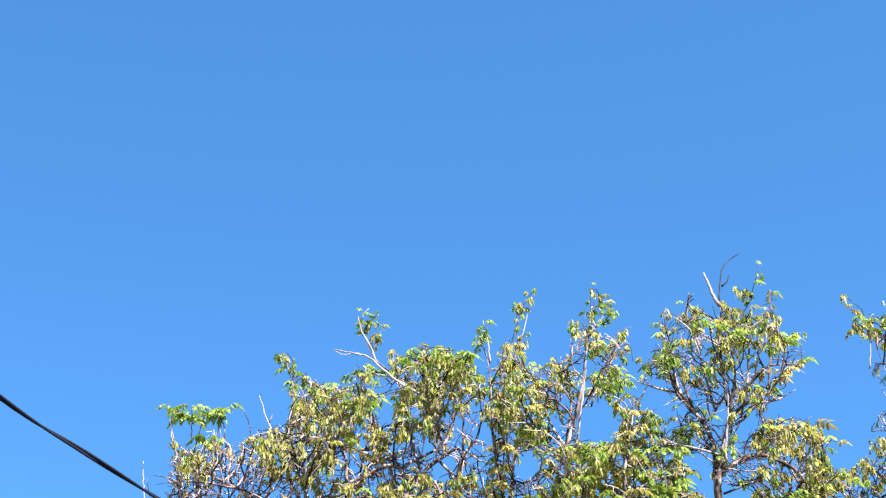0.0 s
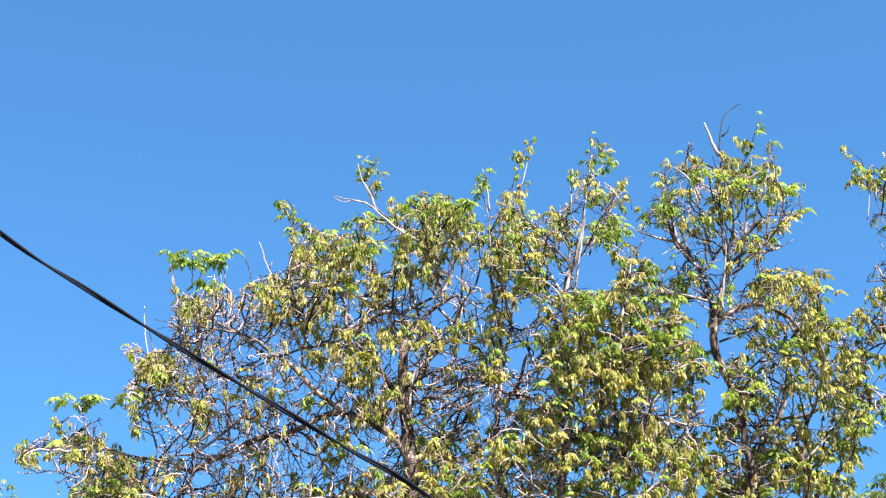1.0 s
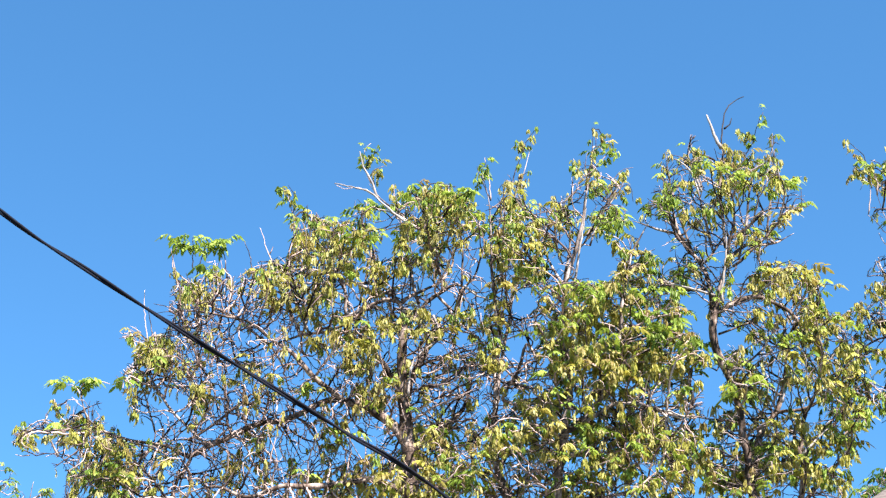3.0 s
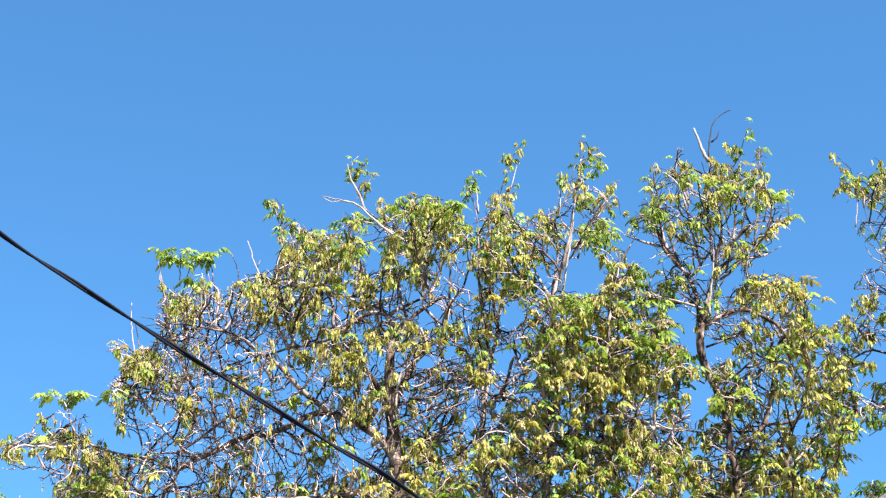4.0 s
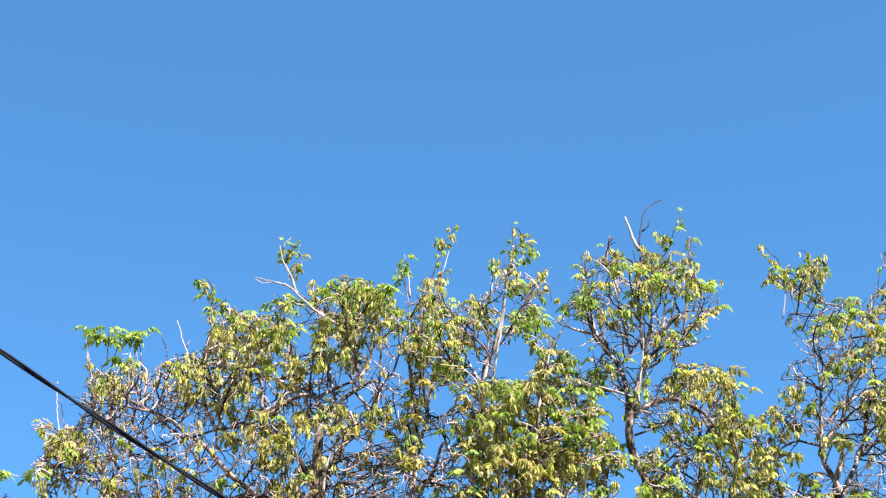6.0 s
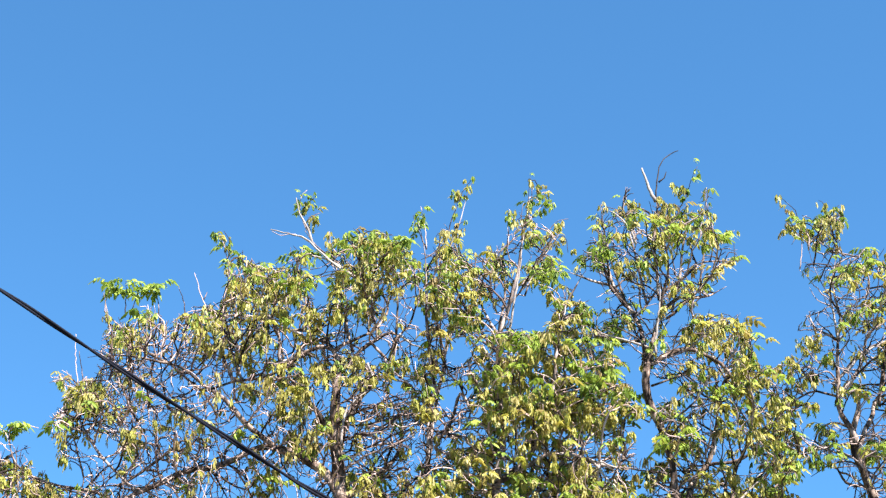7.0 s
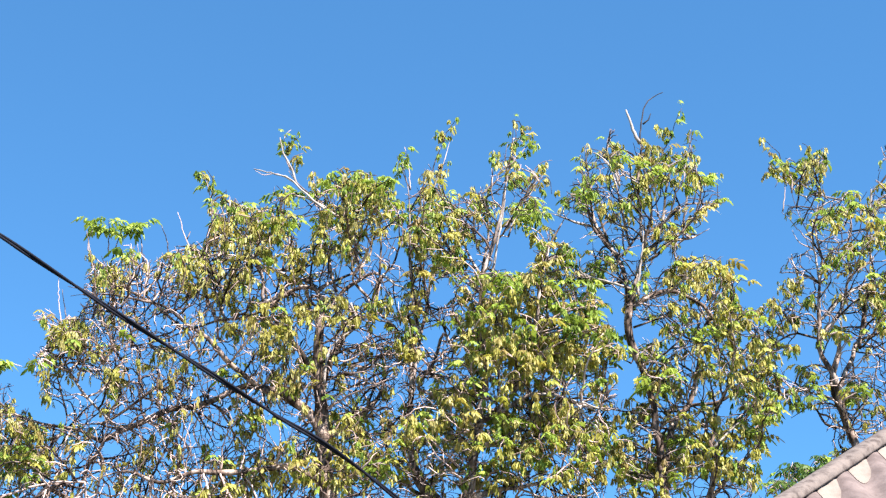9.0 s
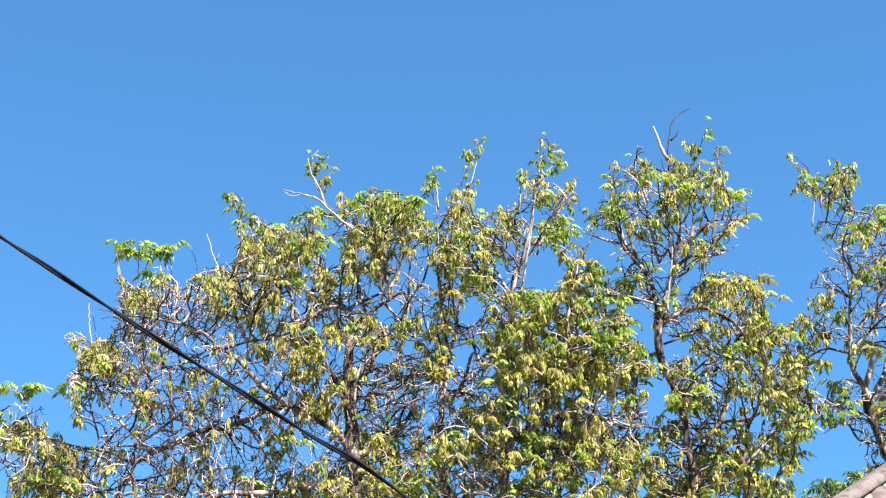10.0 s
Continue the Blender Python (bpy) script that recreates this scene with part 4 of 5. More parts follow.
sprig(tree_a, "olive", (-1.52, 15.00, 8.06), (-1.51, 15.00, 8.24), (-1.57, 15.00, 8.36))
sprig(tree_a, "olive", (-1.33, 15.00, 7.91), (-1.33, 15.00, 8.09))
sprig(tree_a, "green", (-0.75, 15.00, 8.39), (-0.82, 15.00, 8.58), (-0.82, 15.00, 8.75), (-0.76, 15.00, 8.83))
sprig(tree_a, "olive", (-0.81, 15.00, 8.52), (-0.77, 15.00, 8.67), (-0.69, 15.00, 8.75))
sprig(tree_a, "bare", (-0.67, 15.00, 8.24), (-0.87, 15.00, 8.34), (-1.03, 15.00, 8.33), (-1.09, 15.00, 8.38))
sprig(tree_a, "olive", (-0.72, 15.00, 8.36), (-0.73, 15.00, 8.52), (-0.63, 15.00, 8.58))
sprig(tree_a, "green", (-0.53, 15.10, 8.04), (-0.70, 15.10, 8.18), (-0.87, 15.10, 8.16))
sprig(tree_a, "olive", (-0.36, 15.00, 8.09), (-0.50, 15.00, 8.21), (-0.53, 15.00, 8.38))
sprig(tree_a, "green", (-0.33, 15.00, 7.97), (-0.39, 15.00, 8.18), (-0.43, 15.00, 8.32))
sprig(tree_a, "olive", (-0.22, 15.00, 7.97), (-0.24, 15.00, 8.21), (-0.26, 15.00, 8.36))
sprig(tree_a, "green", (-0.11, 15.00, 7.97), (-0.11, 15.00, 8.21), (-0.09, 15.00, 8.38))
sprig(tree_a, "green", (0.01, 15.00, 7.97), (0.03, 15.00, 8.18), (0.06, 15.00, 8.32))
sprig(tree_a, "olive", (0.12, 15.00, 7.91), (0.17, 15.00, 8.12), (0.21, 15.00, 8.24))
sprig(tree_a, "green", (-0.80, 15.10, 7.83), (-0.84, 15.10, 8.04), (-0.81, 15.10, 8.18))
sprig(tree_a, "olive", (-1.02, 15.00, 7.73), (-1.03, 15.00, 7.91), (-1.08, 15.00, 7.98))
sprig(tree_a, "bare", (-1.88, 15.00, 7.37), (-1.91, 15.00, 7.58), (-1.98, 15.00, 7.77))
sprig(tree_a, "bare", (-1.62, 15.00, 7.43), (-1.73, 15.00, 7.62), (-1.83, 15.00, 7.91))
sprig(tree_a, "bare", (-1.73, 15.00, 7.62), (-1.69, 15.00, 7.71))
sprig(tree_a, "bare", (-2.73, 15.00, 6.39), (-2.84, 15.00, 6.68), (-2.90, 15.00, 6.96), (-2.92, 15.00, 7.24))
sprig(tree_a, "bare", (-2.81, 15.00, 6.59), (-2.83, 15.00, 6.85), (-2.88, 15.00, 7.08))
sprig(tree_a, "olive", (-2.60, 15.00, 6.45), (-2.77, 15.00, 6.62), (-2.95, 15.00, 6.76))
sprig(tree_a, "olive", (-2.60, 15.00, 6.51), (-2.70, 15.00, 6.70), (-2.79, 15.00, 6.80))
sprig(tree_a, "olive", (-2.64, 15.00, 6.17), (-2.86, 15.00, 6.34), (-3.02, 15.00, 6.45))
sprig(tree_a, "bare", (-2.41, 15.00, 6.85), (-2.64, 15.00, 7.05), (-2.82, 15.00, 7.11))
sprig(tree_a, "olive", (-2.46, 14.90, 7.04), (-2.58, 14.90, 7.27), (-2.65, 14.90, 7.45))
sprig(tree_a, "olive", (-2.35, 14.90, 7.04), (-2.44, 14.90, 7.22), (-2.51, 14.90, 7.39))
sprig(tree_a, "olive", (-2.14, 14.90, 7.10), (-2.20, 14.90, 7.27), (-2.26, 14.90, 7.40))
sprig(tree_a, "green_tuft", (-3.38, 14.80, 6.05), (-3.45, 14.80, 6.19), (-3.55, 14.80, 6.23))
sprig(tree_a, "green_tuft", (-3.40, 14.80, 6.13), (-3.41, 14.80, 6.24), (-3.33, 14.80, 6.25))
sprig(tree_a, "bare", (-3.40, 14.80, 6.22), (-3.33, 14.80, 6.27), (-3.14, 14.80, 6.24))
sprig(tree_a, "olive", (-3.95, 15.60, 5.78), (-4.07, 15.60, 5.95), (-4.16, 15.60, 6.05))
sprig(tree_a, "green", (-4.02, 15.55, 5.83), (-4.09, 15.55, 6.00), (-4.12, 15.55, 6.07))
sprig(tree_a, "olive", (-3.68, 15.55, 6.05), (-3.81, 15.55, 6.22), (-3.83, 15.55, 6.31))
sprig(tree_a, "olive", (-3.14, 14.80, 5.77), (-3.22, 14.80, 5.87), (-3.19, 14.80, 5.92))
sprig(tree_a, "bare", (-4.03, 15.60, 5.76), (-4.11, 15.60, 5.76), (-4.17, 15.60, 5.77))
sprig(tree_b, "green", (0.44, 15.00, 8.21), (0.34, 15.00, 8.46), (0.30, 15.00, 8.58))
sprig(tree_b, "green", (0.44, 15.00, 8.21), (0.42, 15.00, 8.46), (0.38, 15.00, 8.67))
sprig(tree_b, "olive", (0.62, 15.00, 8.21), (0.68, 15.00, 8.52), (0.77, 15.00, 8.74), (0.82, 15.00, 8.89), (0.92, 15.00, 9.03))
sprig(tree_b, "olive", (0.77, 15.00, 8.74), (0.74, 15.00, 8.86), (0.70, 15.00, 8.87))
sprig(tree_b, "olive", (0.65, 15.00, 8.21), (0.74, 15.00, 8.46), (0.82, 15.00, 8.52))
sprig(tree_b, "olive", (1.38, 15.00, 8.33), (1.47, 15.00, 8.58), (1.50, 15.00, 8.83), (1.49, 15.00, 9.03))
sprig(tree_b, "olive", (1.50, 15.00, 8.77), (1.60, 15.00, 8.86), (1.68, 15.00, 8.89))
sprig(tree_b, "green", (1.50, 15.00, 8.58), (1.62, 15.00, 8.74), (1.73, 15.00, 8.74))
sprig(tree_b, "olive", (1.41, 15.00, 8.46), (1.30, 15.00, 8.55), (1.28, 15.00, 8.67))
sprig(tree_b, "olive", (1.48, 15.00, 7.97), (1.63, 15.00, 8.27), (1.81, 15.00, 8.39), (1.85, 15.00, 8.21))
sprig(tree_b, "olive", (1.55, 15.00, 8.21), (1.73, 15.00, 8.52), (1.87, 15.00, 8.58))
sprig(tree_b, "olive", (1.11, 15.00, 7.79), (1.12, 15.00, 8.09), (1.07, 15.00, 8.27))
sprig(tree_b, "olive", (1.20, 15.00, 7.91), (1.21, 15.00, 8.15), (1.24, 15.00, 8.30))
sprig(tree_b, "green", (1.35, 14.80, 7.76), (1.46, 14.80, 7.88), (1.60, 14.80, 7.91), (1.76, 14.80, 7.91))
sprig(tree_b, "green", (1.35, 14.80, 7.70), (1.46, 14.80, 7.79), (1.62, 14.80, 7.82))
sprig(tree_b, "green_tuft", (1.47, 14.60, 6.99), (1.36, 14.60, 7.10), (1.23, 14.60, 7.13))
sprig(tree_b, "green_tuft", (1.47, 14.60, 6.99), (1.53, 14.60, 7.11), (1.61, 14.60, 7.13))
sprig(tree_b, "green_tuft", (2.06, 14.70, 6.85), (2.14, 14.70, 6.94), (2.25, 14.70, 6.94))
sprig(tree_b, "green_tuft", (2.20, 14.70, 6.46), (2.33, 14.70, 6.49), (2.43, 14.70, 6.46))
sprig(tree_c, "dark", (2.77, 15.00, 8.58), (2.77, 15.00, 8.83), (2.79, 15.00, 9.07), (2.83, 15.00, 9.22), (2.90, 15.00, 9.31), (3.02, 15.00, 9.38))
sprig(tree_c, "dark", (2.80, 15.00, 9.01), (2.86, 15.00, 9.07), (2.89, 15.00, 9.13))
sprig(tree_c, "stub", (2.76, 15.00, 8.79), (2.70, 15.00, 8.94), (2.63, 15.00, 9.16))
sprig(tree_c, "green", (2.91, 15.00, 8.46), (2.99, 15.00, 8.70), (3.07, 15.00, 8.86), (3.15, 15.00, 9.08), (3.21, 15.00, 9.20))
sprig(tree_c, "olive", (3.08, 15.00, 8.89), (3.00, 15.00, 8.96), (2.94, 15.00, 8.99))
sprig(tree_c, "olive", (2.57, 15.00, 8.46), (2.44, 15.00, 8.64), (2.33, 15.00, 8.70), (2.20, 15.00, 8.74))
sprig(tree_c, "olive", (2.54, 15.00, 8.39), (2.49, 15.00, 8.61), (2.46, 15.00, 8.83))
sprig(tree_c, "olive", (2.21, 15.00, 8.09), (2.23, 15.00, 8.33), (2.20, 15.00, 8.52), (2.15, 15.00, 8.64))
sprig(tree_c, "green", (2.19, 14.90, 7.92), (2.09, 14.90, 8.11), (1.95, 14.90, 8.09))
sprig(tree_c, "green", (2.20, 14.90, 8.04), (2.12, 14.90, 8.17), (2.09, 14.90, 8.20))
sprig(tree_c, "olive", (3.12, 15.00, 8.33), (3.22, 15.00, 8.58), (3.27, 15.00, 8.77))
sprig(tree_c, "olive", (3.29, 15.00, 8.27), (3.41, 15.00, 8.43), (3.54, 15.00, 8.49))
sprig(tree_c, "olive", (3.27, 15.00, 8.03), (3.45, 15.00, 8.17), (3.56, 15.00, 8.18))
sprig(tree_d, "olive", (4.23, 15.00, 8.36), (4.19, 15.00, 8.61), (4.18, 15.00, 8.73), (4.08, 15.00, 8.83), (4.00, 15.00, 8.89))
sprig(tree_d, "olive", (4.28, 15.00, 8.36), (4.46, 15.00, 8.55), (4.49, 15.00, 8.78), (4.43, 15.00, 8.84))
sprig(tree_d, "olive", (4.46, 15.00, 8.55), (4.63, 15.00, 8.80))
sprig(tree_d, "olive", (4.28, 15.00, 8.36), (4.11, 15.00, 8.48), (4.03, 15.00, 8.51))
sprig(tree_d, "olive", (4.39, 15.00, 8.36), (4.58, 15.00, 8.49), (4.67, 15.00, 8.56))
sprig(tree_d, "bare", (4.45, 15.00, 7.69), (4.32, 15.00, 7.75), (4.25, 15.00, 7.87))
sprig(tree_d, "bare", (4.46, 15.00, 7.72), (4.30, 15.00, 7.90), (4.17, 15.00, 8.08))
sprig(tree_d, "bare", (4.17, 15.00, 8.08), (4.20, 15.00, 8.23), (4.22, 15.00, 8.42))
sprig(tree_d, "green", (4.82, 15.00, 8.00), (4.87, 15.00, 8.19), (4.90, 15.00, 8.25))
sprig(tree_d, "stub", (5.01, 15.00, 7.89), (5.06, 15.00, 8.13), (5.10, 15.00, 8.35))

# Pale strips that brighten limbs where the sun strikes them.
sprig(tree_a, "pale", (-0.25, 14.60, 7.73), (-0.40, 14.60, 7.82), (-0.55, 14.60, 7.94), (-0.67, 14.60, 8.06), (-0.78, 14.60, 8.14), (-0.96, 14.60, 8.18), (-1.07, 14.60, 8.21))
sprig(tree_a, "pale", (-0.67, 14.62, 8.07), (-0.72, 14.62, 8.23), (-0.81, 14.62, 8.40), (-0.85, 14.62, 8.57))
sprig(tree_a, "pale", (-0.38, 14.62, 7.83), (-0.55, 14.62, 7.92), (-0.72, 14.62, 7.97))
sprig(tree_b, "pale", (1.17, 14.50, 7.06), (1.21, 14.50, 7.20), (1.24, 14.50, 7.36), (1.28, 14.50, 7.58), (1.32, 14.50, 7.82), (1.34, 14.50, 8.08))
sprig(tree_c, "pale", (2.51, 14.45, 7.01), (2.32, 14.45, 7.07), (2.14, 14.45, 7.12), (2.04, 14.45, 7.16), (2.03, 14.45, 7.27), (2.05, 14.45, 7.35))
sprig(tree_c, "pale", (2.45, 14.50, 8.09), (2.40, 14.50, 8.23), (2.31, 14.50, 8.37), (2.20, 14.50, 8.44))
sprig(tree_c, "pale", (2.57, 14.40, 6.92), (2.56, 14.40, 7.01), (2.59, 14.40, 7.18), (2.62, 14.40, 7.38), (2.65, 14.40, 7.64))
sprig(tree_c, "pale", (3.17, 14.30, 5.44), (3.30, 14.30, 5.58), (3.42, 14.30, 5.69))
sprig(tree_b, "pale", (1.94, 14.30, 5.83), (2.07, 14.30, 5.66), (2.21, 14.30, 5.54))
sprig(tree_b, "pale", (1.62, 14.35, 5.93), (1.85, 14.35, 5.90), (2.02, 14.35, 5.85), (2.18, 14.35, 5.80))
sprig(tree_c, "pale", (3.05, 14.40, 5.96), (3.07, 14.40, 6.08), (3.09, 14.40, 6.21))
sprig(tree_d, "pale", (4.39, 14.50, 6.81), (4.50, 14.50, 6.95), (4.67, 14.50, 7.07), (4.83, 14.50, 7.14))
sprig(tree_d, "pale", (4.33, 14.50, 7.15), (4.32, 14.50, 7.35), (4.30, 14.50, 7.56), (4.32, 14.50, 7.76))
sprig(tree_a, "pale", (-0.74, 14.40, 7.06), (-0.87, 14.40, 7.12), (-0.99, 14.40, 7.20), (-1.10, 14.40, 7.26))
sprig(tree_a, "pale", (-0.12, 14.35, 6.77), (-0.09, 14.35, 6.69), (-0.04, 14.35, 6.60))
sprig(tree_a, "pale", (0.17, 14.35, 7.06), (0.26, 14.35, 6.98), (0.39, 14.35, 6.92))
sprig(tree_a, "pale", (-0.34, 14.40, 6.00), (-0.33, 14.40, 6.17), (-0.31, 14.40, 6.32), (-0.22, 14.40, 6.43), (-0.11, 14.40, 6.52))

limb(tree_e, (-7.2, 24, 0, 0.12), (-7.1, 24, 3, 0.09), (-7.0, 24, 6, 0.06), (-6.8, 24, 8.2, 0.02))
limb(tree_e, (-7.1, 24, 4, 0.05), (-6.4, 24, 6.2, 0.03), (-6.1, 24, 7.6, 0.012))
limb(tree_f, (6.6, 21, 0, 0.12), (6.5, 21, 3, 0.09), (6.4, 21, 5.5, 0.06), (6.3, 21, 7.4, 0.02))
limb(tree_f, (6.5, 21, 3.5, 0.05), (5.96, 21, 6.47, 0.030), (5.84, 21, 6.77, 0.020), (5.75, 21, 7.06, 0.008))
limb(tree_f, (6.5, 21, 3.5, 0.05), (6.12, 21, 6.55, 0.030), (6.08, 21, 6.93, 0.018), (6.07, 21, 7.16, 0.008))
limb(tree_f, (6.5, 21, 3.5, 0.05), (6.20, 21, 6.63, 0.030), (6.31, 21, 6.97, 0.018), (6.34, 21, 7.21, 0.008))
limb(tree_f, (6.5, 21, 3.5, 0.05), (5.66, 21, 6.47, 0.030), (5.45, 21, 6.65, 0.020), (5.31, 21, 6.75, 0.008))
limb(tree_f, (6.5, 21, 3.5, 0.05), (5.7, 21, 5.2, 0.03), (5.3, 21, 6.6, 0.012))
limb(tree_f, (6.5, 21, 3.5, 0.05), (7.2, 21, 5.2, 0.03), (7.5, 21, 6.6, 0.012))

clump(tree_a, -2.23, 7.44, 0.14, 0.07, 0.50, 0.50)
clump(tree_a, -2.43, 7.17, 0.13, 0.13, 0.70, 0.10)
clump(tree_a, -1.60, 7.26, 0.19, 0.18, 0.90, 0.10)
clump(tree_a, -1.31, 7.06, 0.10, 0.14, 0.90, 0.00)
clump(tree_a, -1.80, 7.43, 0.14, 0.09, 0.70, 0.20)
clump(tree_a, -1.42, 7.91, 0.10, 0.18, 0.70, 0.45)
clump(tree_a, -1.29, 7.71, 0.18, 0.17, 0.90, 0.10)
clump(tree_a, -1.01, 7.60, 0.21, 0.23, 0.95, 0.10)
clump(tree_a, -1.22, 7.89, 0.12, 0.09, 0.60, 0.30)
clump(tree_a, -0.81, 8.05, 0.14, 0.11, 0.90, 0.75)
clump(tree_a, -0.80, 7.79, 0.15, 0.13, 0.80, 0.30)
clump(tree_a, -0.41, 7.73, 0.09, 0.23, 0.90, 0.15)
clump(tree_a, -0.21, 8.26, 0.19, 0.11, 0.90, 0.40)
clump(tree_a, 0.03, 8.23, 0.21, 0.14, 0.90, 0.60)
clump(tree_a, -0.14, 7.83, 0.14, 0.29, 0.85, 0.05)
clump(tree_a, 0.15, 7.93, 0.20, 0.19, 0.80, 0.15)
clump(tree_a, 0.33, 7.76, 0.10, 0.11, 0.50, 0.30)
clump(tree_a, -0.67, 7.37, 0.08, 0.21, 0.90, 0.10)
clump(tree_a, -0.45, 7.44, 0.11, 0.09, 0.50, 0.30)
clump(tree_a, -0.13, 7.50, 0.15, 0.09, 0.60, 0.20)
clump(tree_a, -1.16, 7.27, 0.14, 0.12, 0.80, 0.10)
clump(tree_a, -1.50, 7.42, 0.12, 0.09, 0.70, 0.10)
clump(tree_a, -1.00, 6.81, 0.20, 0.15, 0.80, 0.10)
clump(tree_a, -0.83, 6.62, 0.19, 0.20, 0.95, 0.10)
clump(tree_a, -1.24, 6.72, 0.19, 0.10, 0.60, 0.10)
clump(tree_a, -0.55, 6.88, 0.10, 0.10, 0.60, 0.10)
clump(tree_a, -0.28, 6.92, 0.15, 0.16, 0.70, 0.10)
clump(tree_a, 0.11, 6.96, 0.15, 0.10, 0.80, 0.30)
clump(tree_a, -0.12, 6.79, 0.12, 0.07, 0.70, 0.20)
clump(tree_a, -0.44, 6.29, 0.14, 0.16, 0.70, 0.20)
clump(tree_a, -0.73, 6.14, 0.20, 0.12, 0.80, 0.20)
clump(tree_a, -2.78, 6.59, 0.13, 0.15, 0.90, 0.10)
clump(tree_a, -3.02, 6.73, 0.10, 0.08, 0.50, 0.50)
clump(tree_a, -2.97, 6.31, 0.15, 0.08, 0.45, 0.55)
clump(tree_a, -2.96, 6.16, 0.07, 0.07, 0.50, 0.20)
clump(tree_a, -2.90, 5.95, 0.06, 0.08, 0.60, 0.00)
clump(tree_a, -2.50, 6.46, 0.15, 0.06, 0.40, 0.10)
clump(tree_a, -2.34, 6.16, 0.07, 0.10, 0.60, 0.00)
clump(tree_a, -1.89, 6.06, 0.09, 0.07, 0.60, 0.00)
clump(tree_a, -1.85, 6.36, 0.14, 0.12, 0.40, 0.10)
clump(tree_a, -1.69, 6.26, 0.12, 0.10, 0.40, 0.10)
clump(tree_a, -1.27, 6.24, 0.10, 0.08, 0.50, 0.90)
clump(tree_a, -1.81, 5.66, 0.15, 0.06, 0.60, 0.60)
clump(tree_a, -1.64, 5.87, 0.04, 0.07, 0.50, 0.20)
clump(tree_a, -1.97, 5.43, 0.11, 0.13, 0.45, 0.10)
clump(tree_a, -1.69, 5.41, 0.06, 0.13, 0.60, 0.10)
clump(tree_a, -1.27, 5.34, 0.09, 0.10, 0.60, 0.20)
clump(tree_a, -2.58, 5.58, 0.09, 0.10, 0.40, 0.20)
clump(tree_a, -3.34, 5.91, 0.15, 0.18, 0.85, 0.20)
clump(tree_a, -3.09, 5.70, 0.14, 0.12, 0.95, 0.10)
clump(tree_a, -3.08, 5.35, 0.20, 0.18, 0.85, 0.35)
clump(tree_a, -3.33, 5.35, 0.14, 0.18, 0.75, 0.30)
clump(tree_a, -3.57, 5.83, 0.09, 0.10, 0.60, 0.50)
clump(tree_a, -3.90, 5.76, 0.06, 0.06, 0.50, 0.40)
clump(tree_a, -3.63, 5.47, 0.05, 0.04, 0.40, 0.30)
clump(tree_a, -3.53, 5.71, 0.09, 0.09, 0.50, 0.50)
clump(tree_a, -1.03, 5.78, 0.15, 0.15, 0.70, 0.10)
clump(tree_a, -0.33, 5.31, 0.30, 0.12, 0.90, 0.10)
clump(tree_a, -0.13, 5.64, 0.24, 0.20, 0.90, 0.25)
clump(tree_a, 0.09, 5.43, 0.20, 0.15, 0.80, 0.40)
clump(tree_a, -0.65, 5.41, 0.20, 0.15, 0.70, 0.10)
clump(tree_a, -0.82, 5.24, 0.25, 0.10, 0.80, 0.10)
clump(tree_a, -1.25, 5.08, 0.31, 0.11, 0.60, 0.10)
clump(tree_b, 0.38, 6.54, 0.19, 0.16, 0.70, 0.10)
clump(tree_b, 0.35, 6.82, 0.15, 0.13, 0.60, 0.40)
clump(tree_b, 0.39, 5.70, 0.19, 0.13, 0.70, 0.40)
clump(tree_b, 0.62, 5.76, 0.19, 0.15, 0.80, 0.40)
clump(tree_b, 0.30, 5.27, 0.16, 0.08, 0.70, 0.30)
clump(tree_b, 0.63, 8.25, 0.12, 0.17, 0.60, 0.20)
clump(tree_b, 0.69, 7.95, 0.23, 0.17, 0.80, 0.20)
clump(tree_b, 0.92, 7.72, 0.14, 0.22, 0.60, 0.40)
clump(tree_b, 0.58, 7.65, 0.13, 0.13, 0.80, 0.50)
clump(tree_b, 0.86, 7.42, 0.13, 0.11, 0.80, 0.50)
clump(tree_b, 0.55, 7.23, 0.10, 0.11, 0.50, 0.30)
clump(tree_b, 1.07, 7.19, 0.12, 0.16, 0.50, 0.20)
clump(tree_b, 1.14, 7.93, 0.09, 0.22, 0.40, 0.20)
clump(tree_b, 1.51, 8.78, 0.10, 0.16, 0.50, 0.30)
clump(tree_b, 1.54, 8.34, 0.10, 0.11, 0.60, 0.30)
clump(tree_b, 1.42, 8.51, 0.11, 0.10, 0.45, 0.20)
clump(tree_b, 1.62, 7.92, 0.18, 0.11, 0.95, 0.90)
clump(tree_b, 1.58, 8.04, 0.12, 0.07, 0.80, 0.90)
clump(tree_b, 1.81, 7.65, 0.20, 0.12, 0.90, 0.35)
clump(tree_b, 1.86, 7.45, 0.16, 0.17, 0.95, 0.20)
clump(tree_b, 1.97, 7.51, 0.12, 0.11, 0.80, 0.50)
clump(tree_b, 1.41, 7.23, 0.21, 0.09, 0.95, 0.90)
clump(tree_b, 1.59, 7.20, 0.18, 0.11, 0.90, 0.50)
clump(tree_b, 1.80, 7.21, 0.15, 0.16, 0.90, 0.30)
clump(tree_b, 1.47, 6.97, 0.25, 0.16, 0.90, 0.20)
clump(tree_b, 1.19, 6.84, 0.20, 0.13, 0.85, 0.30)
clump(tree_b, 2.07, 6.98, 0.22, 0.12, 0.90, 0.90)
clump(tree_b, 2.13, 7.22, 0.16, 0.14, 0.50, 0.80)
clump(tree_b, 2.12, 6.80, 0.25, 0.12, 0.90, 0.50)
clump(tree_b, 2.34, 6.70, 0.12, 0.10, 0.80, 0.70)
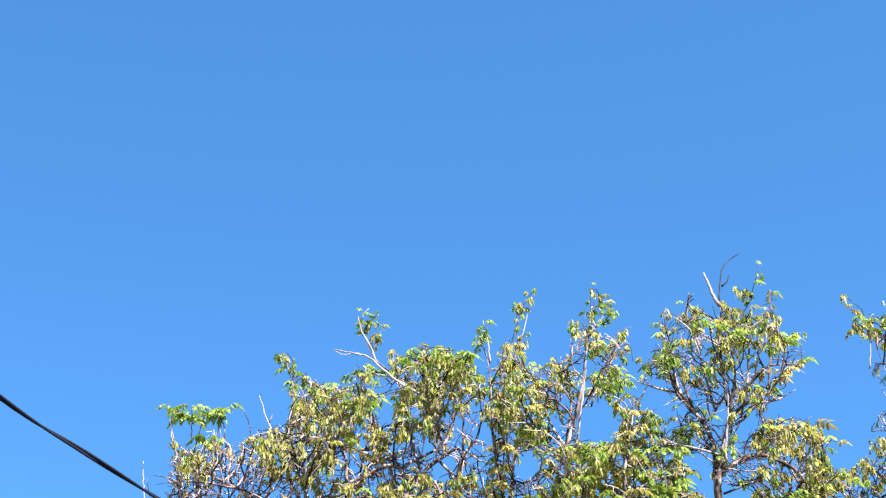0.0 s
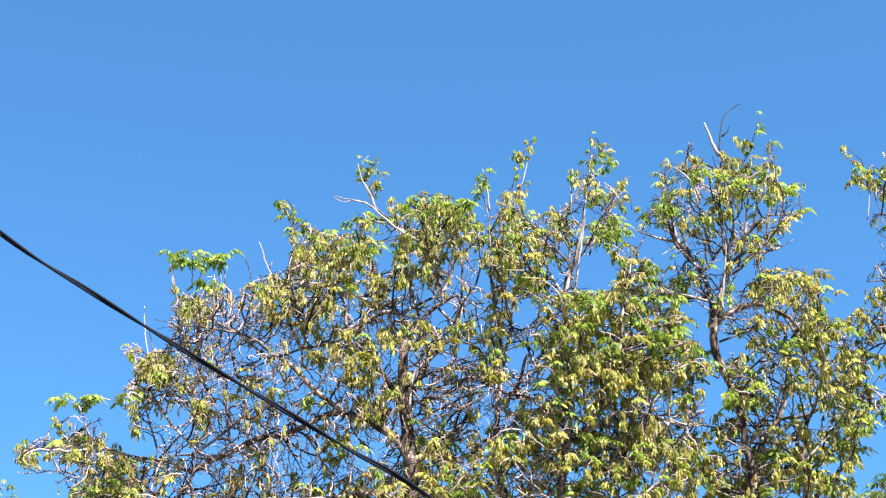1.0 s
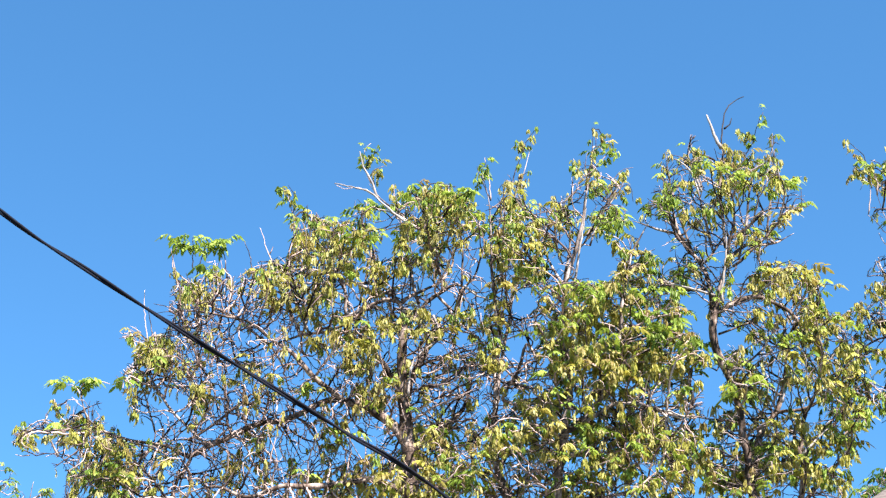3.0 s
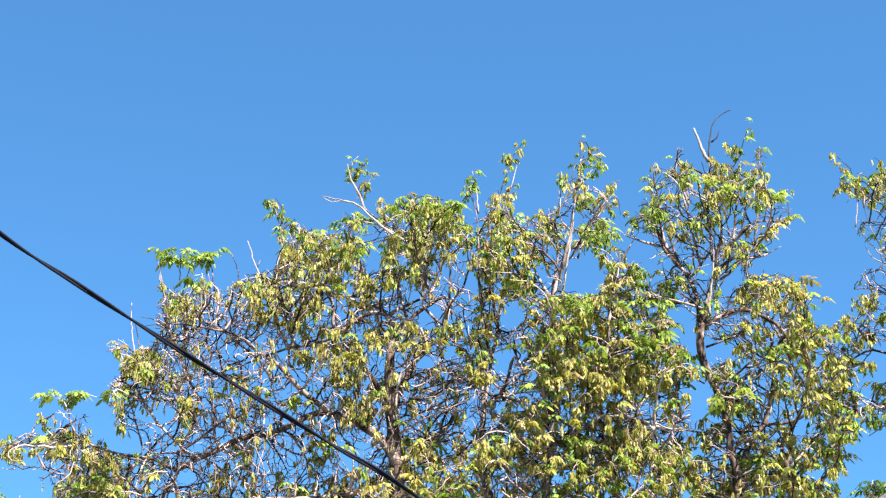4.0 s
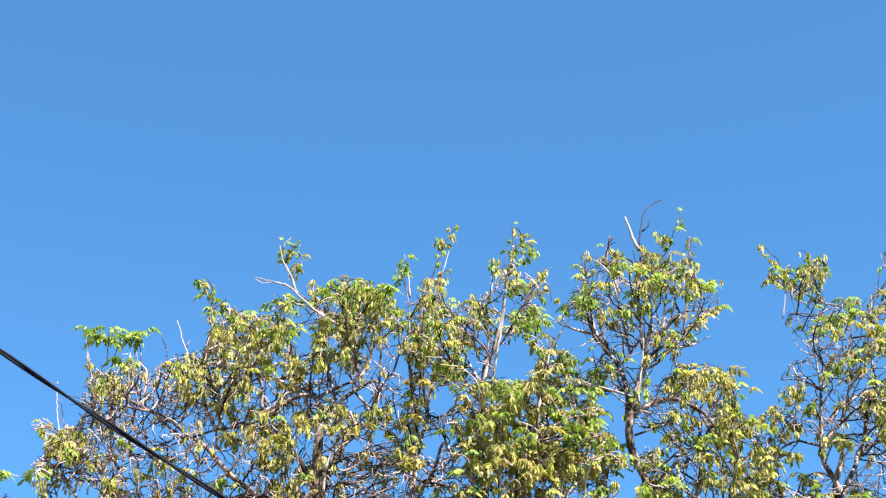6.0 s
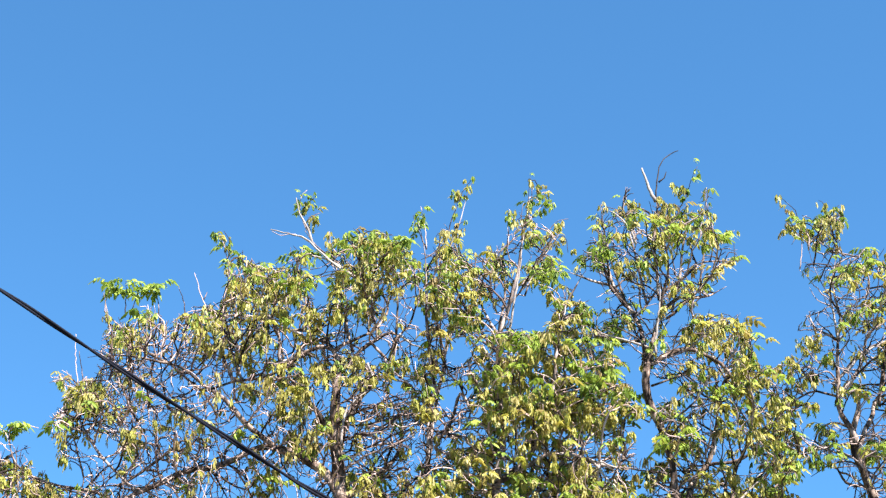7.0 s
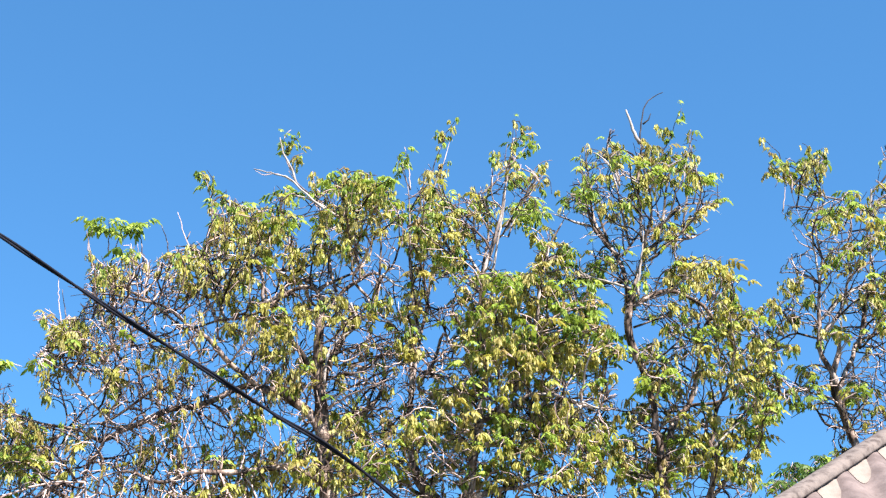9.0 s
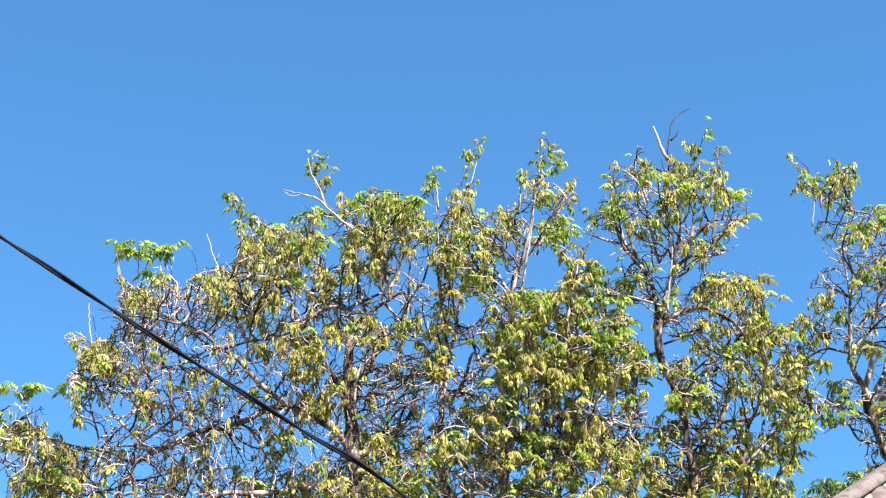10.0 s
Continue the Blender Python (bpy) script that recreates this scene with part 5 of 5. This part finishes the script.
clump(tree_b, 1.68, 6.68, 0.21, 0.16, 0.95, 0.20)
clump(tree_b, 1.57, 6.51, 0.25, 0.22, 0.90, 0.10)
clump(tree_b, 1.35, 6.62, 0.17, 0.16, 0.85, 0.20)
clump(tree_b, 1.14, 6.56, 0.15, 0.16, 0.80, 0.30)
clump(tree_b, 0.97, 6.72, 0.09, 0.15, 0.60, 0.20)
clump(tree_b, 1.84, 6.52, 0.20, 0.16, 0.95, 0.10)
clump(tree_b, 2.11, 6.41, 0.20, 0.12, 0.85, 0.20)
clump(tree_b, 2.39, 6.53, 0.14, 0.10, 0.85, 0.50)
clump(tree_b, 2.27, 6.13, 0.12, 0.12, 0.50, 0.10)
clump(tree_b, 0.87, 6.10, 0.19, 0.11, 0.70, 0.30)
clump(tree_b, 0.98, 5.72, 0.27, 0.14, 0.60, 0.30)
clump(tree_b, 1.35, 5.73, 0.19, 0.15, 0.85, 0.50)
clump(tree_b, 1.51, 5.51, 0.20, 0.15, 0.85, 0.40)
clump(tree_b, 1.88, 5.79, 0.17, 0.21, 0.90, 0.35)
clump(tree_b, 2.15, 5.69, 0.22, 0.15, 0.90, 0.40)
clump(tree_b, 2.19, 5.47, 0.20, 0.15, 0.90, 0.30)
clump(tree_b, 1.92, 5.31, 0.20, 0.11, 0.90, 0.30)
clump(tree_b, 1.24, 5.29, 0.25, 0.11, 0.80, 0.30)
clump(tree_b, 1.57, 6.12, 0.22, 0.15, 0.60, 0.20)
clump(tree_c, 2.46, 8.78, 0.07, 0.11, 0.50, 0.20)
clump(tree_c, 2.51, 8.61, 0.09, 0.11, 0.60, 0.10)
clump(tree_c, 2.22, 8.43, 0.07, 0.17, 0.60, 0.50)
clump(tree_c, 2.14, 8.15, 0.14, 0.11, 0.95, 0.95)
clump(tree_c, 2.32, 8.08, 0.12, 0.07, 0.60, 0.40)
clump(tree_c, 2.52, 8.03, 0.14, 0.11, 0.80, 0.20)
clump(tree_c, 2.83, 8.54, 0.16, 0.26, 0.95, 0.10)
clump(tree_c, 2.75, 8.20, 0.14, 0.17, 0.80, 0.10)
clump(tree_c, 3.02, 8.52, 0.13, 0.20, 0.70, 0.20)
clump(tree_c, 3.29, 8.71, 0.08, 0.18, 0.85, 0.50)
clump(tree_c, 3.24, 8.37, 0.16, 0.11, 0.70, 0.20)
clump(tree_c, 3.05, 7.99, 0.06, 0.07, 0.70, 0.00)
clump(tree_c, 3.36, 7.95, 0.06, 0.09, 0.80, 0.00)
clump(tree_c, 2.91, 7.84, 0.10, 0.08, 0.50, 0.50)
clump(tree_c, 2.19, 7.66, 0.10, 0.05, 0.60, 0.70)
clump(tree_c, 2.30, 7.46, 0.12, 0.11, 0.55, 0.90)
clump(tree_c, 2.13, 7.28, 0.09, 0.08, 0.50, 0.80)
clump(tree_c, 3.04, 7.63, 0.06, 0.17, 0.60, 0.10)
clump(tree_c, 3.08, 7.30, 0.16, 0.13, 0.80, 0.20)
clump(tree_c, 3.28, 7.37, 0.16, 0.19, 0.95, 0.10)
clump(tree_c, 3.53, 7.44, 0.07, 0.08, 0.70, 0.50)
clump(tree_c, 3.64, 7.25, 0.15, 0.12, 0.60, 0.35)
clump(tree_c, 3.51, 6.99, 0.18, 0.11, 0.80, 0.15)
clump(tree_c, 3.60, 6.79, 0.15, 0.16, 0.80, 0.10)
clump(tree_c, 3.81, 6.92, 0.12, 0.08, 0.90, 0.70)
clump(tree_c, 2.98, 6.98, 0.04, 0.07, 0.80, 0.00)
clump(tree_c, 2.77, 6.54, 0.12, 0.13, 0.90, 0.50)
clump(tree_c, 2.81, 6.32, 0.15, 0.12, 0.90, 0.30)
clump(tree_c, 2.92, 6.18, 0.15, 0.07, 0.90, 0.80)
clump(tree_c, 2.70, 6.17, 0.10, 0.07, 0.70, 0.30)
clump(tree_c, 3.22, 6.73, 0.14, 0.10, 0.50, 0.50)
clump(tree_c, 3.00, 6.72, 0.09, 0.09, 0.40, 0.50)
clump(tree_c, 3.37, 6.62, 0.15, 0.10, 0.80, 0.20)
clump(tree_c, 3.33, 6.33, 0.10, 0.10, 0.80, 0.60)
clump(tree_c, 3.55, 6.39, 0.12, 0.16, 0.90, 0.20)
clump(tree_c, 3.85, 6.34, 0.12, 0.16, 0.60, 0.40)
clump(tree_c, 3.69, 6.16, 0.11, 0.09, 0.60, 0.50)
clump(tree_c, 3.98, 6.63, 0.20, 0.10, 0.60, 0.20)
clump(tree_c, 3.82, 5.95, 0.13, 0.20, 0.70, 0.50)
clump(tree_c, 3.70, 5.66, 0.12, 0.20, 0.60, 0.50)
clump(tree_c, 3.33, 5.83, 0.07, 0.20, 0.60, 0.20)
clump(tree_c, 2.89, 5.54, 0.20, 0.15, 0.90, 0.40)
clump(tree_c, 3.15, 5.50, 0.20, 0.15, 0.90, 0.20)
clump(tree_c, 3.42, 5.50, 0.15, 0.15, 0.70, 0.40)
clump(tree_c, 2.62, 5.43, 0.12, 0.07, 0.80, 0.95)
clump(tree_c, 2.77, 5.35, 0.21, 0.09, 0.80, 0.40)
clump(tree_c, 3.57, 5.37, 0.21, 0.09, 0.70, 0.30)
clump(tree_c, 2.47, 5.85, 0.12, 0.07, 0.50, 0.30)
clump(tree_c, 2.47, 5.54, 0.13, 0.15, 0.80, 0.40)
clump(tree_c, 2.51, 5.32, 0.13, 0.08, 0.80, 0.40)
clump(tree_c, 3.06, 5.85, 0.16, 0.10, 0.50, 0.20)
clump(tree_d, 4.34, 8.53, 0.21, 0.08, 0.90, 0.15)
clump(tree_d, 4.58, 8.57, 0.13, 0.09, 0.90, 0.30)
clump(tree_d, 4.08, 8.51, 0.10, 0.05, 0.80, 0.10)
clump(tree_d, 4.45, 8.44, 0.06, 0.08, 0.60, 0.10)
clump(tree_d, 4.35, 8.28, 0.05, 0.11, 0.60, 0.10)
clump(tree_d, 4.52, 8.25, 0.08, 0.05, 0.50, 0.50)
clump(tree_d, 4.54, 8.10, 0.13, 0.08, 0.80, 0.30)
clump(tree_d, 4.73, 8.01, 0.10, 0.11, 0.80, 0.30)
clump(tree_d, 4.58, 7.91, 0.07, 0.08, 0.70, 0.10)
clump(tree_d, 4.84, 8.23, 0.10, 0.05, 0.70, 0.60)
clump(tree_d, 4.75, 7.56, 0.16, 0.08, 0.90, 0.20)
clump(tree_d, 4.90, 7.66, 0.10, 0.11, 0.60, 0.20)
clump(tree_d, 4.19, 7.25, 0.12, 0.07, 0.80, 0.10)
clump(tree_d, 3.98, 7.02, 0.12, 0.11, 0.60, 0.40)
clump(tree_d, 4.54, 6.73, 0.18, 0.10, 0.90, 0.55)
clump(tree_d, 4.65, 6.11, 0.10, 0.07, 0.80, 0.60)
clump(tree_d, 4.74, 6.23, 0.10, 0.05, 0.70, 0.80)
clump(tree_d, 4.17, 6.21, 0.25, 0.06, 0.60, 0.40)
clump(tree_d, 4.27, 6.10, 0.10, 0.07, 0.60, 0.70)
clump(tree_d, 3.96, 6.17, 0.14, 0.07, 0.60, 0.60)
clump(tree_d, 4.63, 5.86, 0.06, 0.07, 0.60, 0.10)
clump(tree_d, 4.22, 6.87, 0.10, 0.04, 0.70, 0.50)
clump(tree_d, 5.21, 7.97, 0.23, 0.37, 0.70, 0.30)
clump(tree_d, 5.24, 7.13, 0.28, 0.36, 0.70, 0.30)
clump(tree_c, 2.47, 6.51, 0.10, 0.07, 0.70, 0.70)
clump(tree_c, 2.48, 5.99, 0.13, 0.06, 0.50, 0.10)
clump(tree_c, 2.64, 5.92, 0.16, 0.08, 0.50, 0.20)
clump(tree_c, 3.09, 6.90, 0.14, 0.12, 0.40, 0.30)
clump(tree_d, 4.01, 6.63, 0.19, 0.12, 0.80, 0.30)
clump(tree_d, 3.93, 6.33, 0.13, 0.12, 0.70, 0.40)
clump(tree_d, 4.11, 6.87, 0.13, 0.09, 0.60, 0.40)
clump(tree_d, 4.00, 6.09, 0.17, 0.07, 0.80, 0.50)
clump(tree_d, 4.32, 6.36, 0.11, 0.09, 0.50, 0.40)
clump(tree_d, 4.43, 7.11, 0.11, 0.09, 0.40, 0.20)
clump(tree_c, 3.85, 5.92, 0.10, 0.18, 0.95, 0.40)
clump(tree_c, 3.74, 5.65, 0.11, 0.15, 0.90, 0.50)
clump(tree_c, 2.89, 6.89, 0.10, 0.09, 0.40, 0.40)
clump(tree_c, 3.63, 5.89, 0.10, 0.11, 0.60, 0.40)
gap(tree_a, -3.78, 5.70, 0.10, 0.10)
gap(tree_a, -3.80, 5.38, 0.17, 0.12)
gap(tree_a, -3.64, 6.00, 0.11, 0.08)
gap(tree_a, -3.23, 6.11, 0.22, 0.20)
gap(tree_a, -2.59, 6.12, 0.19, 0.08)
gap(tree_a, -2.29, 5.52, 0.09, 0.06)
gap(tree_a, -0.58, 7.73, 0.10, 0.13)
gap(tree_a, -0.32, 7.73, 0.08, 0.11)
gap(tree_a, -0.85, 7.57, 0.07, 0.05)
gap(tree_a, -0.03, 7.11, 0.12, 0.10)
gap(tree_a, -0.18, 7.30, 0.06, 0.05)
gap(tree_a, -0.08, 6.66, 0.09, 0.07)
gap(tree_a, 0.16, 6.77, 0.09, 0.06)
gap(tree_a, -2.82, 5.87, 0.11, 0.08)
gap(tree_a, -2.82, 7.37, 0.16, 0.23)
gap(tree_a, -2.00, 7.57, 0.22, 0.15)
gap(tree_a, 0.70, 7.12, 0.13, 0.12)
gap(tree_b, 1.46, 7.51, 0.18, 0.17)
gap(tree_b, 1.03, 7.54, 0.06, 0.13)
gap(tree_b, 0.75, 7.12, 0.12, 0.11)
gap(tree_b, 0.65, 6.66, 0.12, 0.10)
gap(tree_b, 2.03, 7.82, 0.15, 0.16)
gap(tree_b, 2.40, 7.02, 0.11, 0.18)
gap(tree_b, 2.49, 6.25, 0.05, 0.17)
gap(tree_b, 0.81, 6.21, 0.08, 0.06)
gap(tree_b, 1.96, 8.42, 0.11, 0.27)
gap(tree_b, 0.97, 8.33, 0.08, 0.16)
gap(tree_b, 0.12, 8.42, 0.17, 0.12)
gap(tree_b, 0.95, 6.55, 0.05, 0.08)
gap(tree_c, 2.40, 7.02, 0.11, 0.18)
gap(tree_c, 2.95, 7.54, 0.07, 0.11)
gap(tree_c, 4.14, 5.88, 0.22, 0.14)
gap(tree_c, 3.51, 6.00, 0.10, 0.07)
gap(tree_c, 2.49, 6.25, 0.05, 0.17)
gap(tree_c, 2.03, 7.82, 0.13, 0.16)
gap(tree_c, 3.50, 7.85, 0.17, 0.22)
gap(tree_c, 1.96, 8.42, 0.11, 0.27)
gap(tree_c, 2.62, 7.59, 0.07, 0.08)
gap(tree_d, 4.14, 5.88, 0.22, 0.14)
gap(tree_d, 4.01, 7.93, 0.15, 0.37)
gap(tree_d, 4.57, 7.11, 0.08, 0.09)

build_tree("broadleaf_tree", tree_a, CROWN_A, "half-bare spreading tree with grey bark and limp olive-yellow young leaves", 16500, 0.9, 15.0, 0.17, 0.14, 11,
           thin=0.8, tangles=((-2.05, 7.03, 0.24, 0.08, 800), (-2.5, 6.45, 0.25, 0.09, 800), (-2.3, 6.7, 0.25, 0.10, 400), (-1.6, 6.0, 0.35, 0.15, 500), (-2.1, 5.2, 0.40, 0.25, 600),
                               (0.12, 6.30, 0.19, 0.20, 600), (-0.14, 6.02, 0.13, 0.20, 450), (-0.16, 6.52, 0.10, 0.11, 200)), slender=0.6, wander=0.2,
           rise=0.04, mats=(YELLOW, GREEN), scale=0.74, twig_r=0.0036)
build_tree("broadleaf_tree", tree_b, CROWN_B, "two-stemmed grey-barked tree with drooping olive and green young leaves", 7800, 0.9, 15.0, 0.26, 0.18, 12,
           bark=PALE, tangles=((0.25, 6.1, 0.12, 0.16, 200), (2.53, 5.95, 0.26, 0.08, 420), (0.71, 6.21, 0.15, 0.19, 300), (1.14, 6.22, 0.16, 0.19, 250), (1.56, 5.84, 0.19, 0.17, 250)))
build_tree("broadleaf_tree", tree_c, CROWN_C, "grey-barked tree with drooping young leaves and a dead forked top", 5200, 0.8, 15.0, 0.22, 0.22, 13, twigs=SHADED_TWIG, pale_limbs=0.2)
build_tree("broadleaf_tree", tree_d, CROWN_D, "tall open grey-barked tree with drooping young leaves behind the roof", 3000, 0.75, 15.0, 0.18, 0.24, 14, twigs=SHADED_TWIG, pale_limbs=0.3)
build_tree("background_tree", tree_e, CROWN_E, "feathery dark-green tree far behind the others", 900, 1.2, 24.0, 0.9, 0.7, 15,
           open_kind=0.8, mats=(DARKLEAF, GREEN), scale=0.7, single=100)
build_tree("background_tree", tree_f, CROWN_F, "dense dark-green tree behind the roof", 2300, 1.2, 21.0, 1.0, 0.25, 16,
           open_kind=0.8, mats=(DARKLEAF, GREEN), scale=0.95, thin=1.0, single=100)

# ---- ground ----
gv, gf = [], []
R = [0, 2, 4, 7, 11, 16, 24, 40, 80, 200, 600, 2500]
for i, r in enumerate(R):
    for k in range(48):
        a = 2 * math.pi * k / 48
        x, y = r * math.cos(a), 8 + r * math.sin(a)
        gv.append((x, y, 0.05 * noise.noise(Vector((x * 0.3, y * 0.3, 0))) - 0.03 if r < 80 else 0.0))
for i in range(len(R) - 1):
    for k in range(48):
        gf.append((i * 48 + k, (i + 1) * 48 + k, (i + 1) * 48 + (k + 1) % 48, i * 48 + (k + 1) % 48))
tagged(new("ground", mesh_of("ground", gv, gf, EARTH)), "dry bare earth with thin grass", "ground", kind="structure")

# ---- house with a hipped corrugated roof ----
HIP = Vector((1, 1, 0.70))                       # the hip rises this way
CORNER = Vector((1.78, 6.9, 3.190)) - HIP * 1.09  # eave corner
house = new("house")
house.location = (CORNER.x + 0.3, CORNER.y + 0.3, 0)
tagged(house, "cream plastered house under a hipped roof of grey corrugated cement sheets", "house")
H0 = house.location.copy()
WIDE, DEEP = 6.4, 4.6


def box(bm, lo, hi):
    vs = [bm.verts.new((x, y, z)) for x in (lo[0], hi[0]) for y in (lo[1], hi[1]) for z in (lo[2], hi[2])]
    for f in ((0, 1, 3, 2), (4, 6, 7, 5), (0, 4, 5, 1), (2, 3, 7, 6), (0, 2, 6, 4), (1, 5, 7, 3)):
        bm.faces.new([vs[i] for i in f])


def bm_mesh(name, bm, mat):
    bmesh.ops.recalc_face_normals(bm, faces=bm.faces)
    me = bpy.data.meshes.new(name)
    bm.to_mesh(me)
    bm.free()
    me.materials.append(mat)
    return me


wx, wy, wz = WIDE - 0.6, DEEP - 0.6, CORNER.z - 0.06
for lo, hi in (((0, 0, -0.1), (wx, 0.15, wz)), ((0, wy - 0.15, -0.1), (wx, wy, wz)),
               ((0, 0.15, -0.1), (0.15, wy - 0.15, wz)), ((wx - 0.15, 0.15, -0.1), (wx, wy - 0.15, wz))):
    bm = bmesh.new()
    box(bm, lo, hi)
    part("wall", bm_mesh("wall", bm, PLASTER), house)

WAVE, AMP, PITCH, FIRST = 0.215, 0.024, 0.70, 0.1625


def roof_slope(run_len, up_len, to_world):
    """A corrugated sheet: u along the eave, v up the slope in plan; cut at 45 degrees by both hips."""
    verts, faces = [], []
    nu = int(run_len / (WAVE / 10))
    nv = 14
    for thick in (0.0, -0.008):
        for i in range(nu + 1):
            u = run_len * i / nu
            top = max(0.02, min(u, run_len - u, up_len))
            for j in range(nv + 1):
                v = top * j / nv
                h = AMP * math.cos(2 * math.pi * (u - FIRST) / WAVE) + thick
                verts.append(to_world(u, v, PITCH * v + h))
    half = (nu + 1) * (nv + 1)
    for i in range(nu):
        for j in range(nv):
            a = i * (nv + 1) + j
            q = (a, a + nv + 1, a + nv + 2, a + 1)
            faces += [q, tuple(half + k for k in reversed(q))]
        a = i * (nv + 1)
        faces.append((a + half, a + nv + 1 + half, a + nv + 1, a))
    return verts, faces


C = CORNER - H0
for sheet in ((WIDE, DEEP / 2, lambda u, v, h: (C.x + u, C.y + v, C.z + h)),
              (WIDE, DEEP / 2, lambda u, v, h: (C.x + WIDE - u, C.y + DEEP - v, C.z + h)),
              (DEEP, DEEP / 2, lambda u, v, h: (C.x + v, C.y + DEEP - u, C.z + h)),
              (DEEP, DEEP / 2, lambda u, v, h: (C.x + WIDE - v, C.y + u, C.z + h))):
    part("roof_slope", mesh_of("roof_slope", *roof_slope(*sheet), CEMENT), house, "grey weathered corrugated cement roof sheet")


def cap_mesh(length):
    """A half-round cap with rolled edges, along +x."""
    prof = [(0.056, -0.036), (0.058, -0.026), (0.050, -0.004), (0.030, 0.008), (0.0, 0.013), (-0.030, 0.008), (-0.050, -0.004), (-0.058, -0.026), (-0.056, -0.036)]
    inner = [(a * 0.86, b - 0.009 if b > -0.02 else b) for a, b in reversed(prof)]
    ring = prof + inner
    v, f = [], []
    xs = np.linspace(0, length, 9)
    for n, x in enumerate(xs):
        flare = 1.06 if n == 0 else 1.0
        for a, b in ring:
            v.append((x, a * flare + 0.004 * noise.noise(Vector((x * 9, a * 20, 3))), b * flare + 0.005 * noise.noise(Vector((x * 7, a * 15, 8)))))
    k = len(ring)
    for n in range(len(xs) - 1):
        for a in range(k):
            f.append((n * k + a, n * k + (a + 1) % k, (n + 1) * k + (a + 1) % k, (n + 1) * k + a))
    f += [tuple(range(k)), tuple((len(xs) - 1) * k + a for a in reversed(range(k)))]
    return mesh_of("hip_cap", v, f, CAP)


def run_caps(start, end, length=6.0):
    way = (end - start)
    total = way.length
    rot = way.to_track_quat("X", "Z").to_matrix().to_4x4()
    n = max(1, round(total / length))
    me = cap_mesh(total / n + 0.03)
    for i in range(n):
        part("hip_cap", me, house, "grey stained rounded cement cap").matrix_local = Matrix.Translation(start + way * (i / n)) @ rot


UP = Vector((0, 0, 0.040))
top_a, top_b = C + Vector((DEEP / 2, DEEP / 2, PITCH * DEEP / 2)), C + Vector((WIDE - DEEP / 2, DEEP / 2, PITCH * DEEP / 2))
run_caps(C + UP, top_a + UP)
run_caps(C + Vector((0, DEEP, 0)) + UP, top_a + UP)
run_caps(C + Vector((WIDE, 0, 0)) + UP, top_b + UP)
run_caps(C + Vector((WIDE, DEEP, 0)) + UP, top_b + UP)
run_caps(top_a + UP + Vector((0, 0, 0.02)), top_b + UP + Vector((0, 0, 0.02)))


def mortar_mesh(seed):
    """A rounded tongue of mortar that fills a valley of the sheet below the hip cap; x across, y down the slope."""
    rng = np.random.default_rng(seed)
    v, f = [], []
    cols, rows = 11, 8
    skew = rng.uniform(0.9, 1.15)
    for j in range(rows):
        t = j / (rows - 1)
        for i in range(cols):
            s = i / (cols - 1) * 2 - 1
            edge = math.sqrt(max(0.0, 1 - abs(s) ** 3.5 * 0.98))
            x = s * 0.064
            y = -0.052 + x * 1.0 - (0.132 * edge * skew) * t
            wave = -AMP * math.cos(2 * math.pi * x / WAVE)
            v.append((x, y, PITCH * y + wave + 0.004 + 0.034 * (1 - t) ** 1.5 * (1 - abs(s) ** 3)))
    for j in range(rows - 1):
        for i in range(cols - 1):
            a = j * cols + i
            f.append((a, a + cols, a + cols + 1, a + 1))
    return mesh_of("mortar_fill", v, f, MORTAR)


fills = [mortar_mesh(s) for s in range(4)]
for k in range(1, 9):
    u = FIRST + (k + 0.5) * WAVE
    part("mortar_fill", fills[k % 4], house, "pale cream mortar").matrix_local = Matrix.Translation((C.x + u, C.y + u, C.z + PITCH * u))

# ---- overhead service cable ----
cable = new("overhead_cable")
END = Vector((1.020, 6.120, 2.250))
cable.location = END
tagged(cable, "black twisted rubber-sheathed service cable hung across the view", "cable")
line = smooth_path([(-3.445, 4.010, 6.142), (-2.412, 4.370, 4.567), (-1.896, 4.550, 4.020), (-1.379, 4.730, 3.632), (-1.121, 4.820, 3.479), (-0.862, 4.920, 3.334), (-0.687, 4.980, 3.238), (-0.332, 5.110, 3.048), (0.020, 5.250, 2.854), (1.020, 6.120, 2.250)], 0.035) - np.array(END)
tan = np.gradient(line, axis=0)
tan /= np.linalg.norm(tan, axis=1)[:, None]
su = np.cross(tan, [0, 0, 1.0])
su /= np.linalg.norm(su, axis=1)[:, None]
sv = np.cross(tan, su)
for k in range(2):
    run = np.r_[0, np.cumsum(np.linalg.norm(np.diff(line, axis=0), axis=1))]
    zero = np.interp(-1.284 - END.x, line[:, 0], run)        # one strand lies behind the other here
    ph = (run - zero) / 0.72 * 2 * math.pi + k * math.pi
    strand = line + 0.0044 * (np.cos(ph)[:, None] * su + np.sin(ph)[:, None] * sv)
    part("strand", mesh_of("strand", *tube(strand, np.full(len(line), 0.0046), 8), RUBBER), cable)
